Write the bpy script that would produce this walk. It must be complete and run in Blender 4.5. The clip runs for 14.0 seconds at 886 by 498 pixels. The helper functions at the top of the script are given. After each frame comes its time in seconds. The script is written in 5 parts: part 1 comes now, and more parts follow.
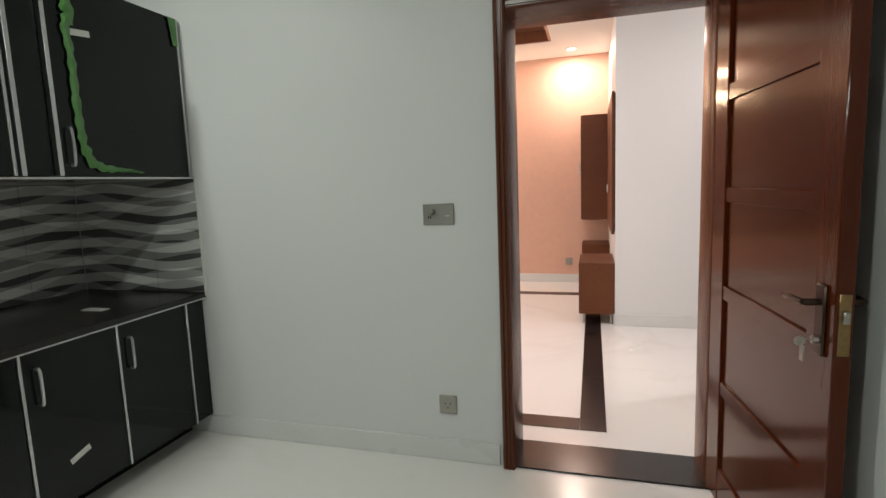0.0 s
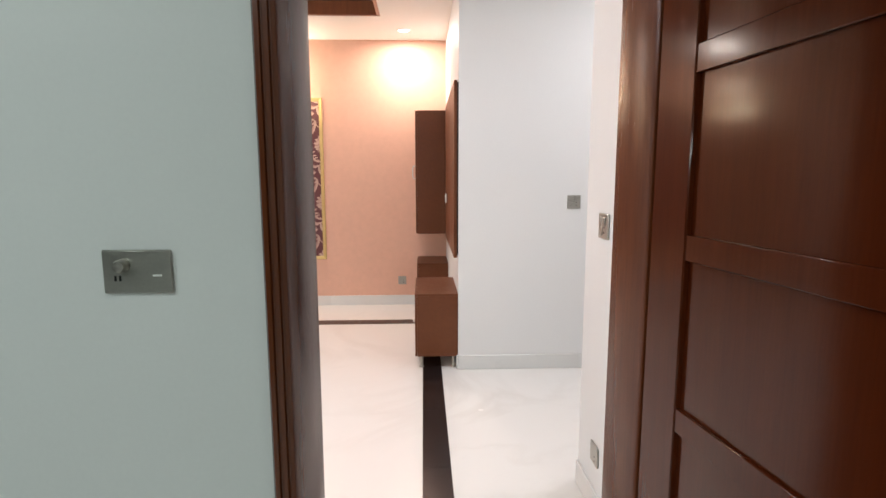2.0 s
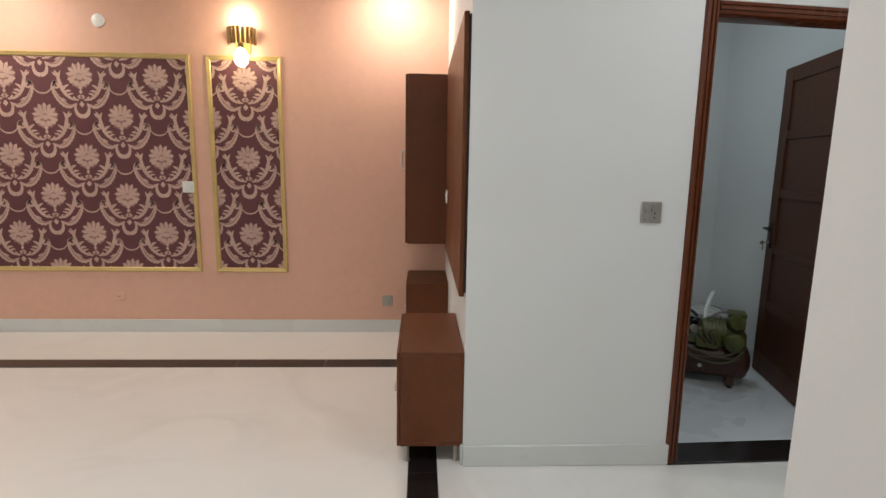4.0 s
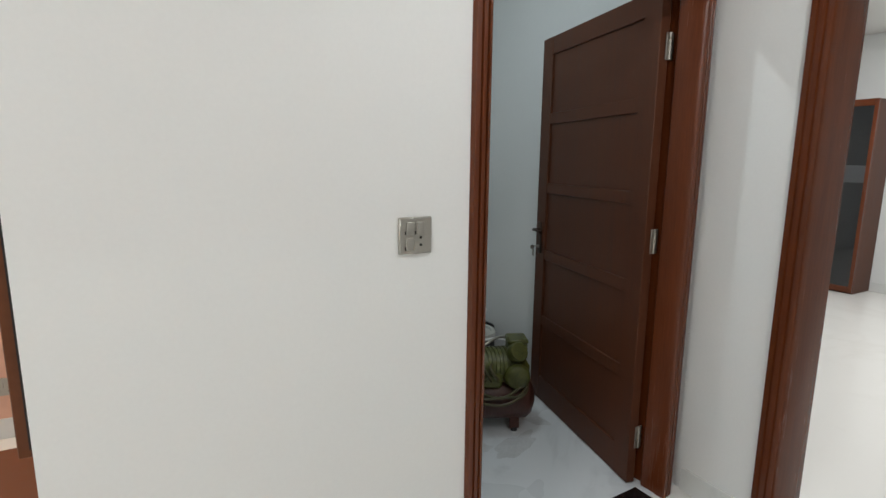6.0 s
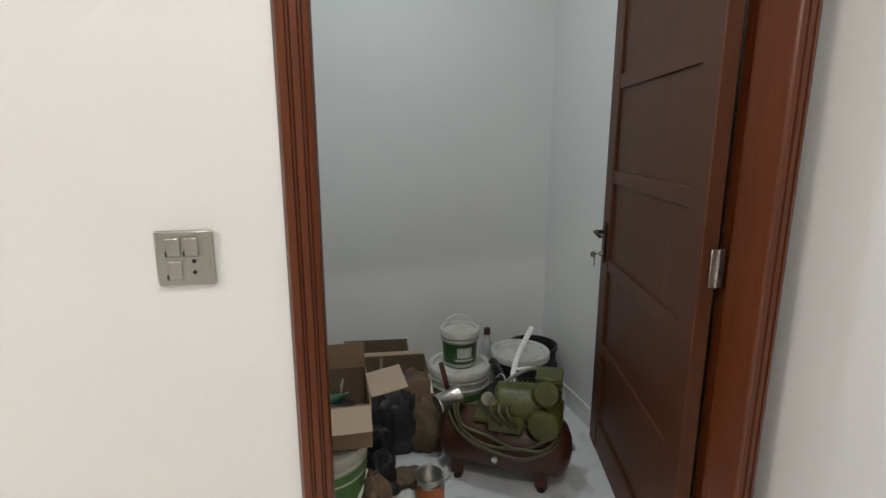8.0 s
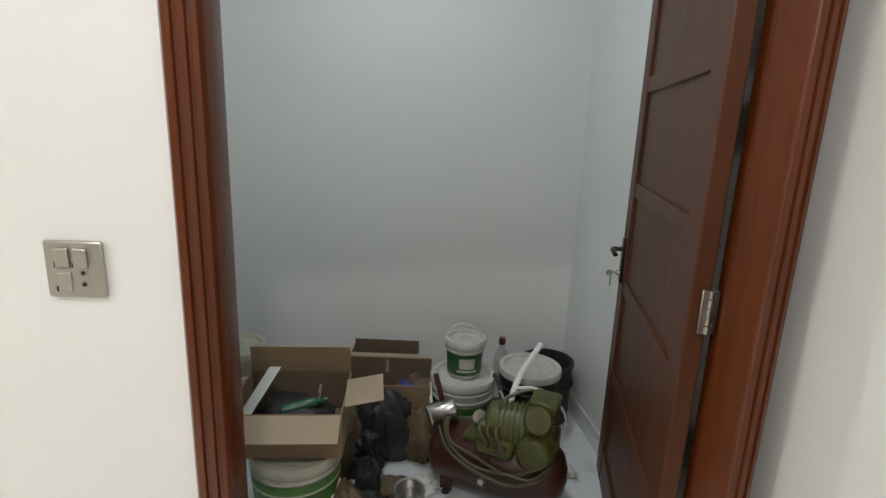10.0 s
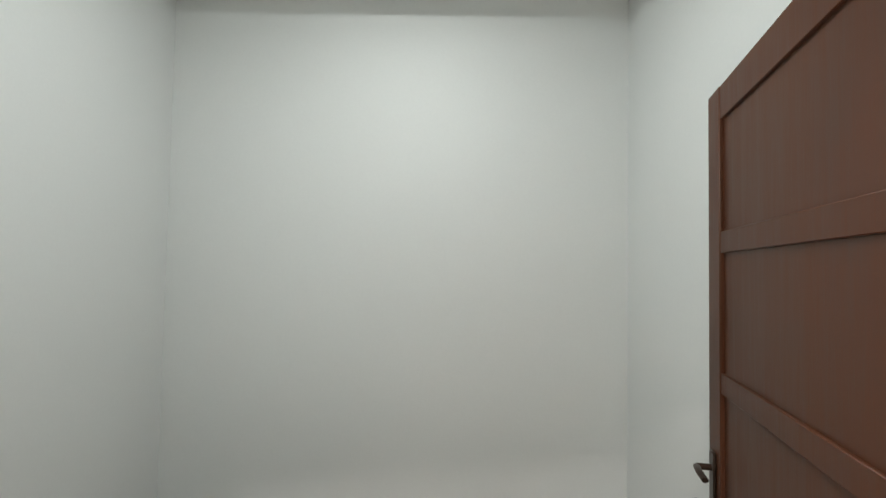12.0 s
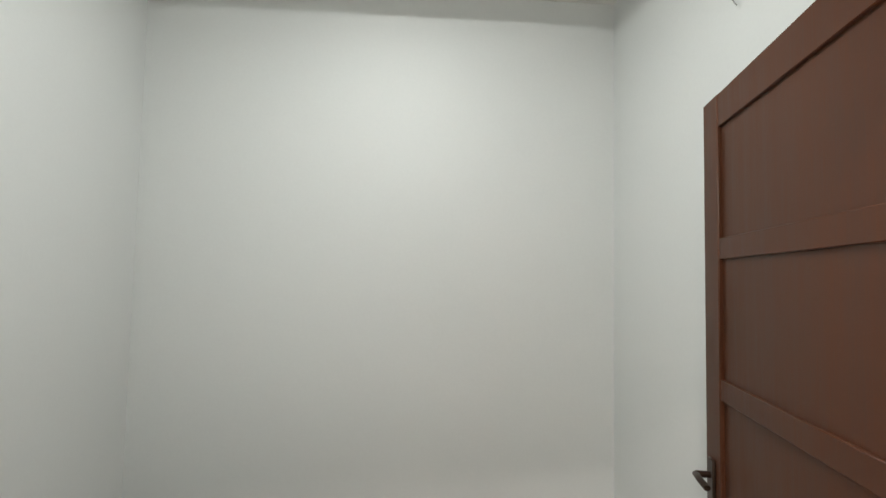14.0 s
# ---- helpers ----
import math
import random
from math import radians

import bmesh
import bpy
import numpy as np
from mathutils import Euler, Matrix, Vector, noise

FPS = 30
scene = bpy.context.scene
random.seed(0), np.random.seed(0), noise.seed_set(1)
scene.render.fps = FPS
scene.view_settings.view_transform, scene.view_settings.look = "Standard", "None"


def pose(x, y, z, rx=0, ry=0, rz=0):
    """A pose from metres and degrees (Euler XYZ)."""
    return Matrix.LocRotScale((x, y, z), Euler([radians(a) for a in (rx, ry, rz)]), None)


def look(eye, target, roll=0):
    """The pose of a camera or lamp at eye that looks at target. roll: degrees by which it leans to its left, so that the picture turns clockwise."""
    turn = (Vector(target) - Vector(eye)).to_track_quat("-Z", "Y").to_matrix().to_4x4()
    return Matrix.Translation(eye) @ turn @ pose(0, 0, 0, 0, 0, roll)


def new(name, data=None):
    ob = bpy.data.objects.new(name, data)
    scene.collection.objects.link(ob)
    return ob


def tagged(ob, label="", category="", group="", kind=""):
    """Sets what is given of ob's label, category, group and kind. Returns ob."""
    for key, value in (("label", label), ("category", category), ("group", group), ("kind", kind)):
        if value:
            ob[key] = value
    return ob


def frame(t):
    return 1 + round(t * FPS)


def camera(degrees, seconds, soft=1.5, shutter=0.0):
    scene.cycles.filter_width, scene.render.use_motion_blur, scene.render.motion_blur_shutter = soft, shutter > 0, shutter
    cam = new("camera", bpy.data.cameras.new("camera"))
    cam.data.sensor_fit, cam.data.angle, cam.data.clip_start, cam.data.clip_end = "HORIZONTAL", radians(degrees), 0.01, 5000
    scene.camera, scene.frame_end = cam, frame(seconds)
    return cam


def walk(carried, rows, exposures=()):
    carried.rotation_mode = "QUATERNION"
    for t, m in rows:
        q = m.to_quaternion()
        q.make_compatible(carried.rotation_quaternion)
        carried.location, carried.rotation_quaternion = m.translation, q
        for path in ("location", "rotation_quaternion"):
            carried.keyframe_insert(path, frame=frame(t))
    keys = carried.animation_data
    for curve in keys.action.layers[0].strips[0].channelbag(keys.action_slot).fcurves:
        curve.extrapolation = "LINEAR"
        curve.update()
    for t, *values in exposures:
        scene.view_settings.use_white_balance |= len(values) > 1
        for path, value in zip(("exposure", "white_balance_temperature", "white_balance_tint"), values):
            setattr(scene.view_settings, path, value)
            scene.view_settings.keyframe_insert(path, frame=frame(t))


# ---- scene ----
cam = camera(81.1, 14.0)
PATH = [
    (0, (-0.187, -4.723, 1.314), (-0.743, -2.819, 1.062), -2.2),
    (0.5, (-0.17, -4.475, 1.327), (-0.46, -2.513, 1.065), -1.2),
    (1, (-0.188, -4.283, 1.351), (-0.329, -2.305, 1.089), -0.7),
    (1.5, (-0.244, -3.965, 1.368), (-0.274, -1.983, 1.105), -0.2),
    (2, (-0.245, -3.6, 1.373), (-0.17, -1.619, 1.102), -0.1),
    (2.2, (-0.23, -3.422, 1.368), (-0.154, -1.442, 1.093), -0.1),
    (4.3, (-0.192, -2.109, 1.422), (-0.112, -0.139, 1.09), 1.1),
    (4.5, (-0.164, -2.021, 1.431), (-0.097, -0.05, 1.095), 1.2),
    (5, (-0.078, -1.715, 1.401), (0.211, 0.236, 1.072), 1.9),
    (5.5, (0.038, -1.429, 1.414), (0.873, 0.357, 1.081), 1.7),
    (6, (0.243, -1.171, 1.398), (1.198, 0.553, 1.057), 0.6),
    (6.5, (0.441, -1.027, 1.387), (1.279, 0.75, 1.013), -0.1),
    (7, (0.632, -0.937, 1.388), (1.276, 0.912, 0.979), -0.1),
    (7.5, (0.88, -0.888, 1.392), (1.311, 1.019, 0.97), 0.7),
    (8, (1.087, -0.91, 1.404), (1.423, 1.017, 0.985), 0.0),
    (8.5, (1.268, -0.961, 1.438), (1.452, 0.984, 1.01), 1.3),
    (11, (1.378, -0.608, 1.471), (1.445, 1.334, 0.999), 2.3),
    (11.5, (1.388, -0.472, 1.52), (1.443, 1.521, 1.363), 2.0),
    (12, (1.412, -0.311, 1.534), (1.398, 1.687, 1.616), 1.0),
    (12.5, (1.474, -0.149, 1.553), (1.368, 1.795, 2.012), 1.3),
    (13, (1.498, -0.104, 1.542), (1.345, 1.809, 2.104), 1.6),
    (13.5, (1.452, -0.109, 1.518), (1.332, 1.846, 1.92), 2.1),
    (14, (1.312, -0.258, 1.527), (1.445, 1.734, 1.642), 1.1),
]
EXPOSURES = [(0, -0.75, 6650, 20), (1.0, -0.65, 6500, 19), (2.2, -0.6, 6150, 15), (4.5, -1.35, 6050, 7), (5.5, -0.98, 6000, 7), (6.0, -0.78, 6150, 8), (6.5, -0.6, 6300, 9), (7.5, -0.6, 6450, 11), (8.5, -0.35, 6550, 11), (11, -0.35, 6450, 8), (11.5, -0.05, 6450, 8), (12.0, 0.1, 6800, 10), (13, 0.2, 6950, 12), (14, 0.2, 6950, 12)]
walk(cam, [(t, look(eye, target, roll)) for t, eye, target, roll in PATH], EXPOSURES)

# ---- light: lamps seen, inferred or added as fill; no daylight reaches these spaces ----
world = bpy.data.worlds.new("world")
world.use_nodes = True
world.node_tree.nodes["Background"].inputs[0].default_value = (0.6, 0.65, 0.7, 1)
world.node_tree.nodes["Background"].inputs[1].default_value = 0.0
scene.world = world

RECESS_WATTS, SCONCE_WATTS = 12.8, 14
WARM, NEUTRAL, COOL = (1.0, 0.85, 0.7), (1.0, 0.965, 0.93), (0.88, 1.0, 0.9)
# x, y, z of the fixture's face, watts, colour, radius
DOWNLIGHTS = [
    (-0.42, 1.62, 2.78, 30, WARM, 0.05),
    # next four rows: unseen hall lamps, added to brighten walls and floor
    (-3.3, 1.45, 2.78, 30, WARM, 0.05),
    (-3.6, -1.4, 2.78, 40, NEUTRAL, 0.06),
    (-0.95, -1.2, 2.78, 27, NEUTRAL, 0.06),
    (-2.0, -1.5, 2.78, 34, NEUTRAL, 0.06),
    (1.3, -0.95, 2.78, 21, NEUTRAL, 0.06),
    (-0.8, -4.9, 2.78, 33, COOL, 0.06),
    (-2.2, -3.95, 2.78, 38, COOL, 0.06),
    # two unseen lamps added to light the room beyond the lobby
    (4.2, -0.6, 2.78, 60, NEUTRAL, 0.06),
    (5.6, 0.9, 2.78, 60, NEUTRAL, 0.06),
]


def lamp(name, x, y, z, watts, colour, radius):
    data = bpy.data.lights.new(name, "AREA")
    data.shape, data.size = "DISK", radius * 2
    data.energy, data.color = watts, colour
    ob = new(name, data)
    ob.location = (x, y, z)
    return ob


# ---- materials ----
def nodes_of(name):
    m = bpy.data.materials.new(name)
    m.use_nodes = True
    return m, m.node_tree.nodes, m.node_tree.links, m.node_tree.nodes["Principled BSDF"]


def mat(name, colour, rough=0.5, metal=0.0, vary=0.12, big=1.5, fine=60.0, bump=0.0, stretch=(1, 1, 1), coat=0.0, rvary=0.1):
    """Base colour that drifts at two scales, roughness that drifts with it, and a fine relief."""
    m, n, l, b = nodes_of(name)
    co = n.new("ShaderNodeTexCoord")
    mp = n.new("ShaderNodeMapping")
    mp.inputs["Scale"].default_value = stretch
    l.new(co.outputs["Object"], mp.inputs["Vector"])
    a, f = n.new("ShaderNodeTexNoise"), n.new("ShaderNodeTexNoise")
    a.inputs["Scale"].default_value, f.inputs["Scale"].default_value = big, fine
    a.inputs["Detail"].default_value, f.inputs["Detail"].default_value = 3, 4
    l.new(mp.outputs[0], a.inputs["Vector"])
    l.new(mp.outputs[0], f.inputs["Vector"])
    mixn = n.new("ShaderNodeMix")
    mixn.data_type = "FLOAT"
    mixn.inputs[0].default_value = 0.45
    l.new(a.outputs[0], mixn.inputs[2])
    l.new(f.outputs[0], mixn.inputs[3])
    ramp = n.new("ShaderNodeValToRGB")
    c = Vector(colour)
    ramp.color_ramp.elements[0].position, ramp.color_ramp.elements[1].position = 0.3, 0.7
    ramp.color_ramp.elements[0].color = (*(c * (1 - vary)), 1)
    ramp.color_ramp.elements[1].color = (*[min(0.95, v * (1 + vary)) for v in c], 1)
    l.new(mixn.outputs[0], ramp.inputs[0])
    l.new(ramp.outputs[0], b.inputs["Base Color"])
    mr = n.new("ShaderNodeMapRange")
    mr.inputs[1].default_value, mr.inputs[2].default_value = 0.3, 0.7
    mr.inputs[3].default_value, mr.inputs[4].default_value = max(0.02, rough * (1 - rvary)), min(1, rough * (1 + rvary))
    l.new(mixn.outputs[0], mr.inputs[0])
    l.new(mr.outputs[0], b.inputs["Roughness"])
    b.inputs["Metallic"].default_value = metal
    b.inputs["Coat Weight"].default_value = coat
    b.inputs["Coat Roughness"].default_value = 0.12
    if bump:
        bp = n.new("ShaderNodeBump")
        bp.inputs["Strength"].default_value, bp.inputs["Distance"].default_value = bump, 0.003
        l.new(mixn.outputs[0], bp.inputs["Height"])
        l.new(bp.outputs[0], b.inputs["Normal"])
    return m


def wood(name, dark, light, rough=0.3, grain=(14, 14, 0.7), coat=0.3, dust=0.0, spec=0.5):
    """Polished timber: long grain streaks along local z, broad tone drift, worn gloss; dust greys the colour in patches."""
    m, n, l, b = nodes_of(name)
    co, mp = n.new("ShaderNodeTexCoord"), n.new("ShaderNodeMapping")
    mp.inputs["Scale"].default_value = grain
    l.new(co.outputs["Object"], mp.inputs["Vector"])
    a, f, g = n.new("ShaderNodeTexNoise"), n.new("ShaderNodeTexNoise"), n.new("ShaderNodeTexNoise")
    a.inputs["Scale"].default_value, a.inputs["Detail"].default_value, a.inputs["Distortion"].default_value = 1.6, 5, 0.6
    f.inputs["Scale"].default_value, f.inputs["Detail"].default_value = 14, 3
    g.inputs["Scale"].default_value, g.inputs["Detail"].default_value = 1.3, 2
    l.new(mp.outputs[0], a.inputs["Vector"])
    l.new(mp.outputs[0], f.inputs["Vector"])
    l.new(co.outputs["Object"], g.inputs["Vector"])
    x = n.new("ShaderNodeMix")
    x.data_type = "FLOAT"
    x.inputs[0].default_value = 0.5
    l.new(a.outputs[0], x.inputs[2])
    l.new(f.outputs[0], x.inputs[3])
    y = n.new("ShaderNodeMix")
    y.data_type = "FLOAT"
    y.inputs[0].default_value = 0.3
    l.new(x.outputs[0], y.inputs[2])
    l.new(g.outputs[0], y.inputs[3])
    ramp = n.new("ShaderNodeValToRGB")
    ramp.color_ramp.elements[0].position, ramp.color_ramp.elements[1].position = 0.35, 0.66
    ramp.color_ramp.elements[0].color, ramp.color_ramp.elements[1].color = (*dark, 1), (*light, 1)
    l.new(y.outputs[0], ramp.inputs[0])
    out = ramp.outputs[0]
    if dust:
        d = n.new("ShaderNodeMix")
        d.data_type = "RGBA"
        dm = n.new("ShaderNodeMapRange")
        dm.inputs[1].default_value, dm.inputs[2].default_value = 0.4, 0.7
        dm.inputs[3].default_value, dm.inputs[4].default_value = dust * 0.4, dust
        l.new(g.outputs[0], dm.inputs[0])
        l.new(dm.outputs[0], d.inputs[0])
        l.new(out, d.inputs[6])
        d.inputs[7].default_value = (0.3, 0.26, 0.22, 1)
        out = d.outputs[2]
    l.new(out, b.inputs["Base Color"])
    mr = n.new("ShaderNodeMapRange")
    mr.inputs[1].default_value, mr.inputs[2].default_value = 0.3, 0.7
    mr.inputs[3].default_value, mr.inputs[4].default_value = rough * 0.8, rough * 1.25
    l.new(y.outputs[0], mr.inputs[0])
    l.new(mr.outputs[0], b.inputs["Roughness"])
    b.inputs["Coat Weight"].default_value, b.inputs["Coat Roughness"].default_value = coat, 0.15
    b.inputs["Specular IOR Level"].default_value = spec
    bp = n.new("ShaderNodeBump")
    bp.inputs["Strength"].default_value, bp.inputs["Distance"].default_value = 0.05, 0.002
    l.new(x.outputs[0], bp.inputs["Height"])
    l.new(bp.outputs[0], b.inputs["Normal"])
    return m


def marble(name, base, vein, rough=0.22, scale=1.1, amount=0.35, spot=0.5):
    """Polished pale stone: faint broken veins, cloudy patches, scattered small stains."""
    m, n, l, b = nodes_of(name)
    co = n.new("ShaderNodeTexCoord")
    a, c, s = n.new("ShaderNodeTexNoise"), n.new("ShaderNodeTexNoise"), n.new("ShaderNodeTexNoise")
    a.inputs["Scale"].default_value, a.inputs["Detail"].default_value, a.inputs["Distortion"].default_value = scale, 7, 1.4
    c.inputs["Scale"].default_value, c.inputs["Detail"].default_value = 0.7, 4
    s.inputs["Scale"].default_value, s.inputs["Detail"].default_value = 5.5, 5
    for t in (a, c, s):
        l.new(co.outputs["Object"], t.inputs["Vector"])
    r = n.new("ShaderNodeValToRGB")
    e = r.color_ramp.elements
    e[0].position, e[0].color = 0.44, (0, 0, 0, 1)
    e[1].position, e[1].color = 0.56, (0, 0, 0, 1)
    mid = r.color_ramp.elements.new(0.5)
    mid.color = (1, 1, 1, 1)
    l.new(a.outputs[0], r.inputs[0])
    r2 = n.new("ShaderNodeMapRange")
    r2.inputs[1].default_value, r2.inputs[2].default_value = 0.45, 0.7
    l.new(c.outputs[0], r2.inputs[0])
    mul = n.new("ShaderNodeMath")
    mul.operation = "MULTIPLY"
    l.new(r.outputs[0], mul.inputs[0])
    l.new(r2.outputs[0], mul.inputs[1])
    r3 = n.new("ShaderNodeMapRange")
    r3.inputs[1].default_value, r3.inputs[2].default_value, r3.inputs[4].default_value = 0.66, 0.78, spot
    l.new(s.outputs[0], r3.inputs[0])
    add = n.new("ShaderNodeMath")
    add.operation = "MAXIMUM"
    l.new(mul.outputs[0], add.inputs[0])
    l.new(r3.outputs[0], add.inputs[1])
    k = n.new("ShaderNodeMath")
    k.operation = "MULTIPLY"
    k.inputs[1].default_value = amount
    l.new(add.outputs[0], k.inputs[0])
    mx = n.new("ShaderNodeMix")
    mx.data_type = "RGBA"
    l.new(k.outputs[0], mx.inputs[0])
    mx.inputs[6].default_value, mx.inputs[7].default_value = (*base, 1), (*vein, 1)
    l.new(mx.outputs[2], b.inputs["Base Color"])
    rr = n.new("ShaderNodeMapRange")
    rr.inputs[1].default_value, rr.inputs[2].default_value = 0.3, 0.7
    rr.inputs[3].default_value, rr.inputs[4].default_value = rough * 0.75, rough * 1.4
    l.new(c.outputs[0], rr.inputs[0])
    l.new(rr.outputs[0], b.inputs["Roughness"])
    return m


def glow(name, colour, strength):
    m, n, l, b = nodes_of(name)
    b.inputs["Base Color"].default_value = (*colour, 1)
    b.inputs["Emission Color"].default_value = (*colour, 1)
    b.inputs["Emission Strength"].default_value = strength
    return m


def wave_tile(name):
    """Glazed ceramic printed with two families of flowing grey waves that cross into leaf shapes."""
    m, n, l, b = nodes_of(name)
    co = n.new("ShaderNodeTexCoord")
    sep = n.new("ShaderNodeSeparateXYZ")
    l.new(co.outputs["Object"], sep.inputs[0])

    def op(kind, a, c, d=None):
        q = n.new("ShaderNodeMath")
        q.operation = kind
        for k, v in enumerate((a, c, d)):
            if v is None:
                continue
            if isinstance(v, (int, float)):
                q.inputs[k].default_value = v
            else:
                l.new(v, q.inputs[k])
        return q.outputs[0]

    along = op("SUBTRACT", sep.outputs[0], sep.outputs[1])
    z = sep.outputs[2]

    def family(period, amp, k, shift, cut):
        s1 = op("SINE", op("MULTIPLY_ADD", along, k, shift), 0)
        s2 = op("SINE", op("MULTIPLY_ADD", along, k * 0.57, shift * 2.3 + 1.1), 0)
        v = op("ADD", op("MULTIPLY", z, 1 / period), op("ADD", op("MULTIPLY", s1, amp), op("MULTIPLY", s2, amp * 0.7)))
        return op("GREATER_THAN", op("FRACT", v, 0), cut)

    a, c, d = family(0.098, 0.2, 7.5, 0.4, 0.48), family(0.131, 0.24, 7.5, 2.4, 0.55), family(0.21, 0.22, 5.0, 4.0, 0.72)
    v = op("ADD", op("MULTIPLY_ADD", a, 0.44, 0.1), op("ADD", op("MULTIPLY", c, 0.2), op("MULTIPLY", d, 0.18)))
    com = n.new("ShaderNodeCombineColor")
    l.new(v, com.inputs[0])
    l.new(v, com.inputs[1])
    l.new(op("MULTIPLY", v, 0.97), com.inputs[2])
    l.new(com.outputs[0], b.inputs["Base Color"])
    b.inputs["Roughness"].default_value = 0.22
    return m


WALL = mat("white_paint", (0.74, 0.75, 0.74), 0.55, vary=0.02, big=0.8, fine=90, bump=0.05)
KWALL = mat("pale_green_grey_paint", (0.68, 0.695, 0.68), 0.5, vary=0.02, big=0.8, fine=90, bump=0.05)
PEACH = mat("peach_paint", (0.71, 0.425, 0.31), 0.6, vary=0.06, big=1.2, fine=18, bump=0.12)
CEIL = mat("ceiling_paint", (0.78, 0.77, 0.74), 0.7, vary=0.02, big=1, fine=70, bump=0.03)
FLOOR = marble("cream_marble", (0.78, 0.765, 0.73), (0.5, 0.46, 0.4), 0.2, 1.0, 0.25)
STOREFLOOR = marble("grey_white_marble", (0.66, 0.69, 0.71), (0.3, 0.32, 0.33), 0.28, 1.8, 0.5, 0.7)
SKIRT = marble("skirting_marble", (0.68, 0.69, 0.67), (0.5, 0.5, 0.48), 0.3, 2.0, 0.3)
BLACK = mat("black_granite", (0.013, 0.01, 0.01), 0.22, vary=0.2, big=30, fine=200, rvary=0.03)
GROUT = mat("grey_grout", (0.3, 0.29, 0.27), 0.8, vary=0.1)
DOORWOOD = wood("red_brown_door_polish", (0.064, 0.0112, 0.0026), (0.09, 0.0158, 0.0036), 0.14, coat=0.0, spec=0.28)
STOREWOOD = wood("dusty_brown_door_polish", (0.061, 0.0168, 0.0054), (0.094, 0.0265, 0.0084), 0.42, coat=0.0, dust=0.04, spec=0.25)
FRAMEWOOD = wood("dark_frame_polish", (0.082, 0.0195, 0.0055), (0.13, 0.033, 0.0095), 0.24, coat=0.0, spec=0.4)
UNITWOOD = wood("chestnut_laminate", (0.115, 0.036, 0.012), (0.15, 0.049, 0.017), 0.42, grain=(3, 3, 3), coat=0.0, spec=0.35)
TRAYWOOD = wood("ceiling_wood_stain", (0.16, 0.05, 0.018), (0.26, 0.09, 0.03), 0.4)
GLOSS = mat("black_gloss_laminate", (0.006, 0.008, 0.0075), 0.08, vary=0.15, big=2, fine=20)
ALU = mat("brushed_aluminium", (0.62, 0.63, 0.63), 0.32, 1.0, vary=0.08, big=3, fine=120)
STEEL = mat("satin_steel_plate", (0.42, 0.41, 0.37), 0.36, 0.85, vary=0.08, big=6, fine=150)
HINGE = mat("worn_nickel", (0.42, 0.4, 0.36), 0.42, 1.0, vary=0.4, big=20, fine=90)
BRASS = mat("antique_brass", (0.3, 0.2, 0.09), 0.3, 1.0, vary=0.2, big=12, fine=80)
BRONZE = mat("dark_bronze", (0.06, 0.035, 0.025), 0.35, 0.8, vary=0.2, big=12, fine=80)
GOLD = mat("gold_paint", (0.56, 0.41, 0.16), 0.42, 0.3, vary=0.15, big=8, fine=60, bump=0.1)
GLOSS.node_tree.nodes["Principled BSDF"].inputs["Specular IOR Level"].default_value = 0.3
TILE = wave_tile("wave_print_tile")
WHITEP = mat("white_plastic", (0.76, 0.76, 0.73), 0.35, vary=0.04)
GREYP = mat("grey_plastic", (0.28, 0.28, 0.27), 0.4, vary=0.05)
DARK = mat("dark_slot", (0.01, 0.01, 0.01), 0.5, vary=0.1)
PAPERGROUND = mat("maroon_wallpaper", (0.115, 0.035, 0.04), 0.7, vary=0.15, big=5, fine=160, bump=0.2, stretch=(1, 1, 3))
PAPERPRINT = mat("dusty_rose_print", (0.5, 0.335, 0.275), 0.6, vary=0.2, big=7, fine=140, bump=0.2)
PAPERSHADE = mat("mauve_print", (0.27, 0.14, 0.125), 0.65, vary=0.2, big=7, fine=140, bump=0.2)
BULB = glow("lit_glass", (1.0, 0.8, 0.5), 20)
LED = glow("lit_led", (1.0, 0.95, 0.9), 12)
GREENFILM = mat("green_film", (0.07, 0.22, 0.05), 0.35, vary=0.3, big=9, fine=50, bump=0.3)
PAPER = mat("white_paper", (0.68, 0.68, 0.64), 0.8, vary=0.06)


# ---- mesh tools ----
def bm_new():
    return bmesh.new()


def box(bm, x0, x1, y0, y1, z0, z1, m=None, bevel=0.0):
    made = bmesh.ops.create_cube(bm, size=1.0)["verts"]
    for v in made:
        v.co = Vector(((x0 + x1) / 2 + v.co.x * (x1 - x0), (y0 + y1) / 2 + v.co.y * (y1 - y0), (z0 + z1) / 2 + v.co.z * (z1 - z0)))
    if bevel:
        edges = list({e for v in made for e in v.link_edges})
        made = bmesh.ops.bevel(bm, geom=edges, offset=bevel, segments=1, affect="EDGES")["verts"]
    if m is not None:
        bmesh.ops.transform(bm, matrix=m, verts=made)
    return made


def prism(bm, outline, z0, z1):
    """An upright solid over a counter-clockwise outline."""
    lo, hi = [bm.verts.new((x, y, z0)) for x, y in outline], [bm.verts.new((x, y, z1)) for x, y in outline]
    for i in range(len(outline)):
        j = (i + 1) % len(outline)
        bm.faces.new((lo[i], lo[j], hi[j], hi[i]))
    bm.faces.new(lo[::-1])
    bm.faces.new(hi)


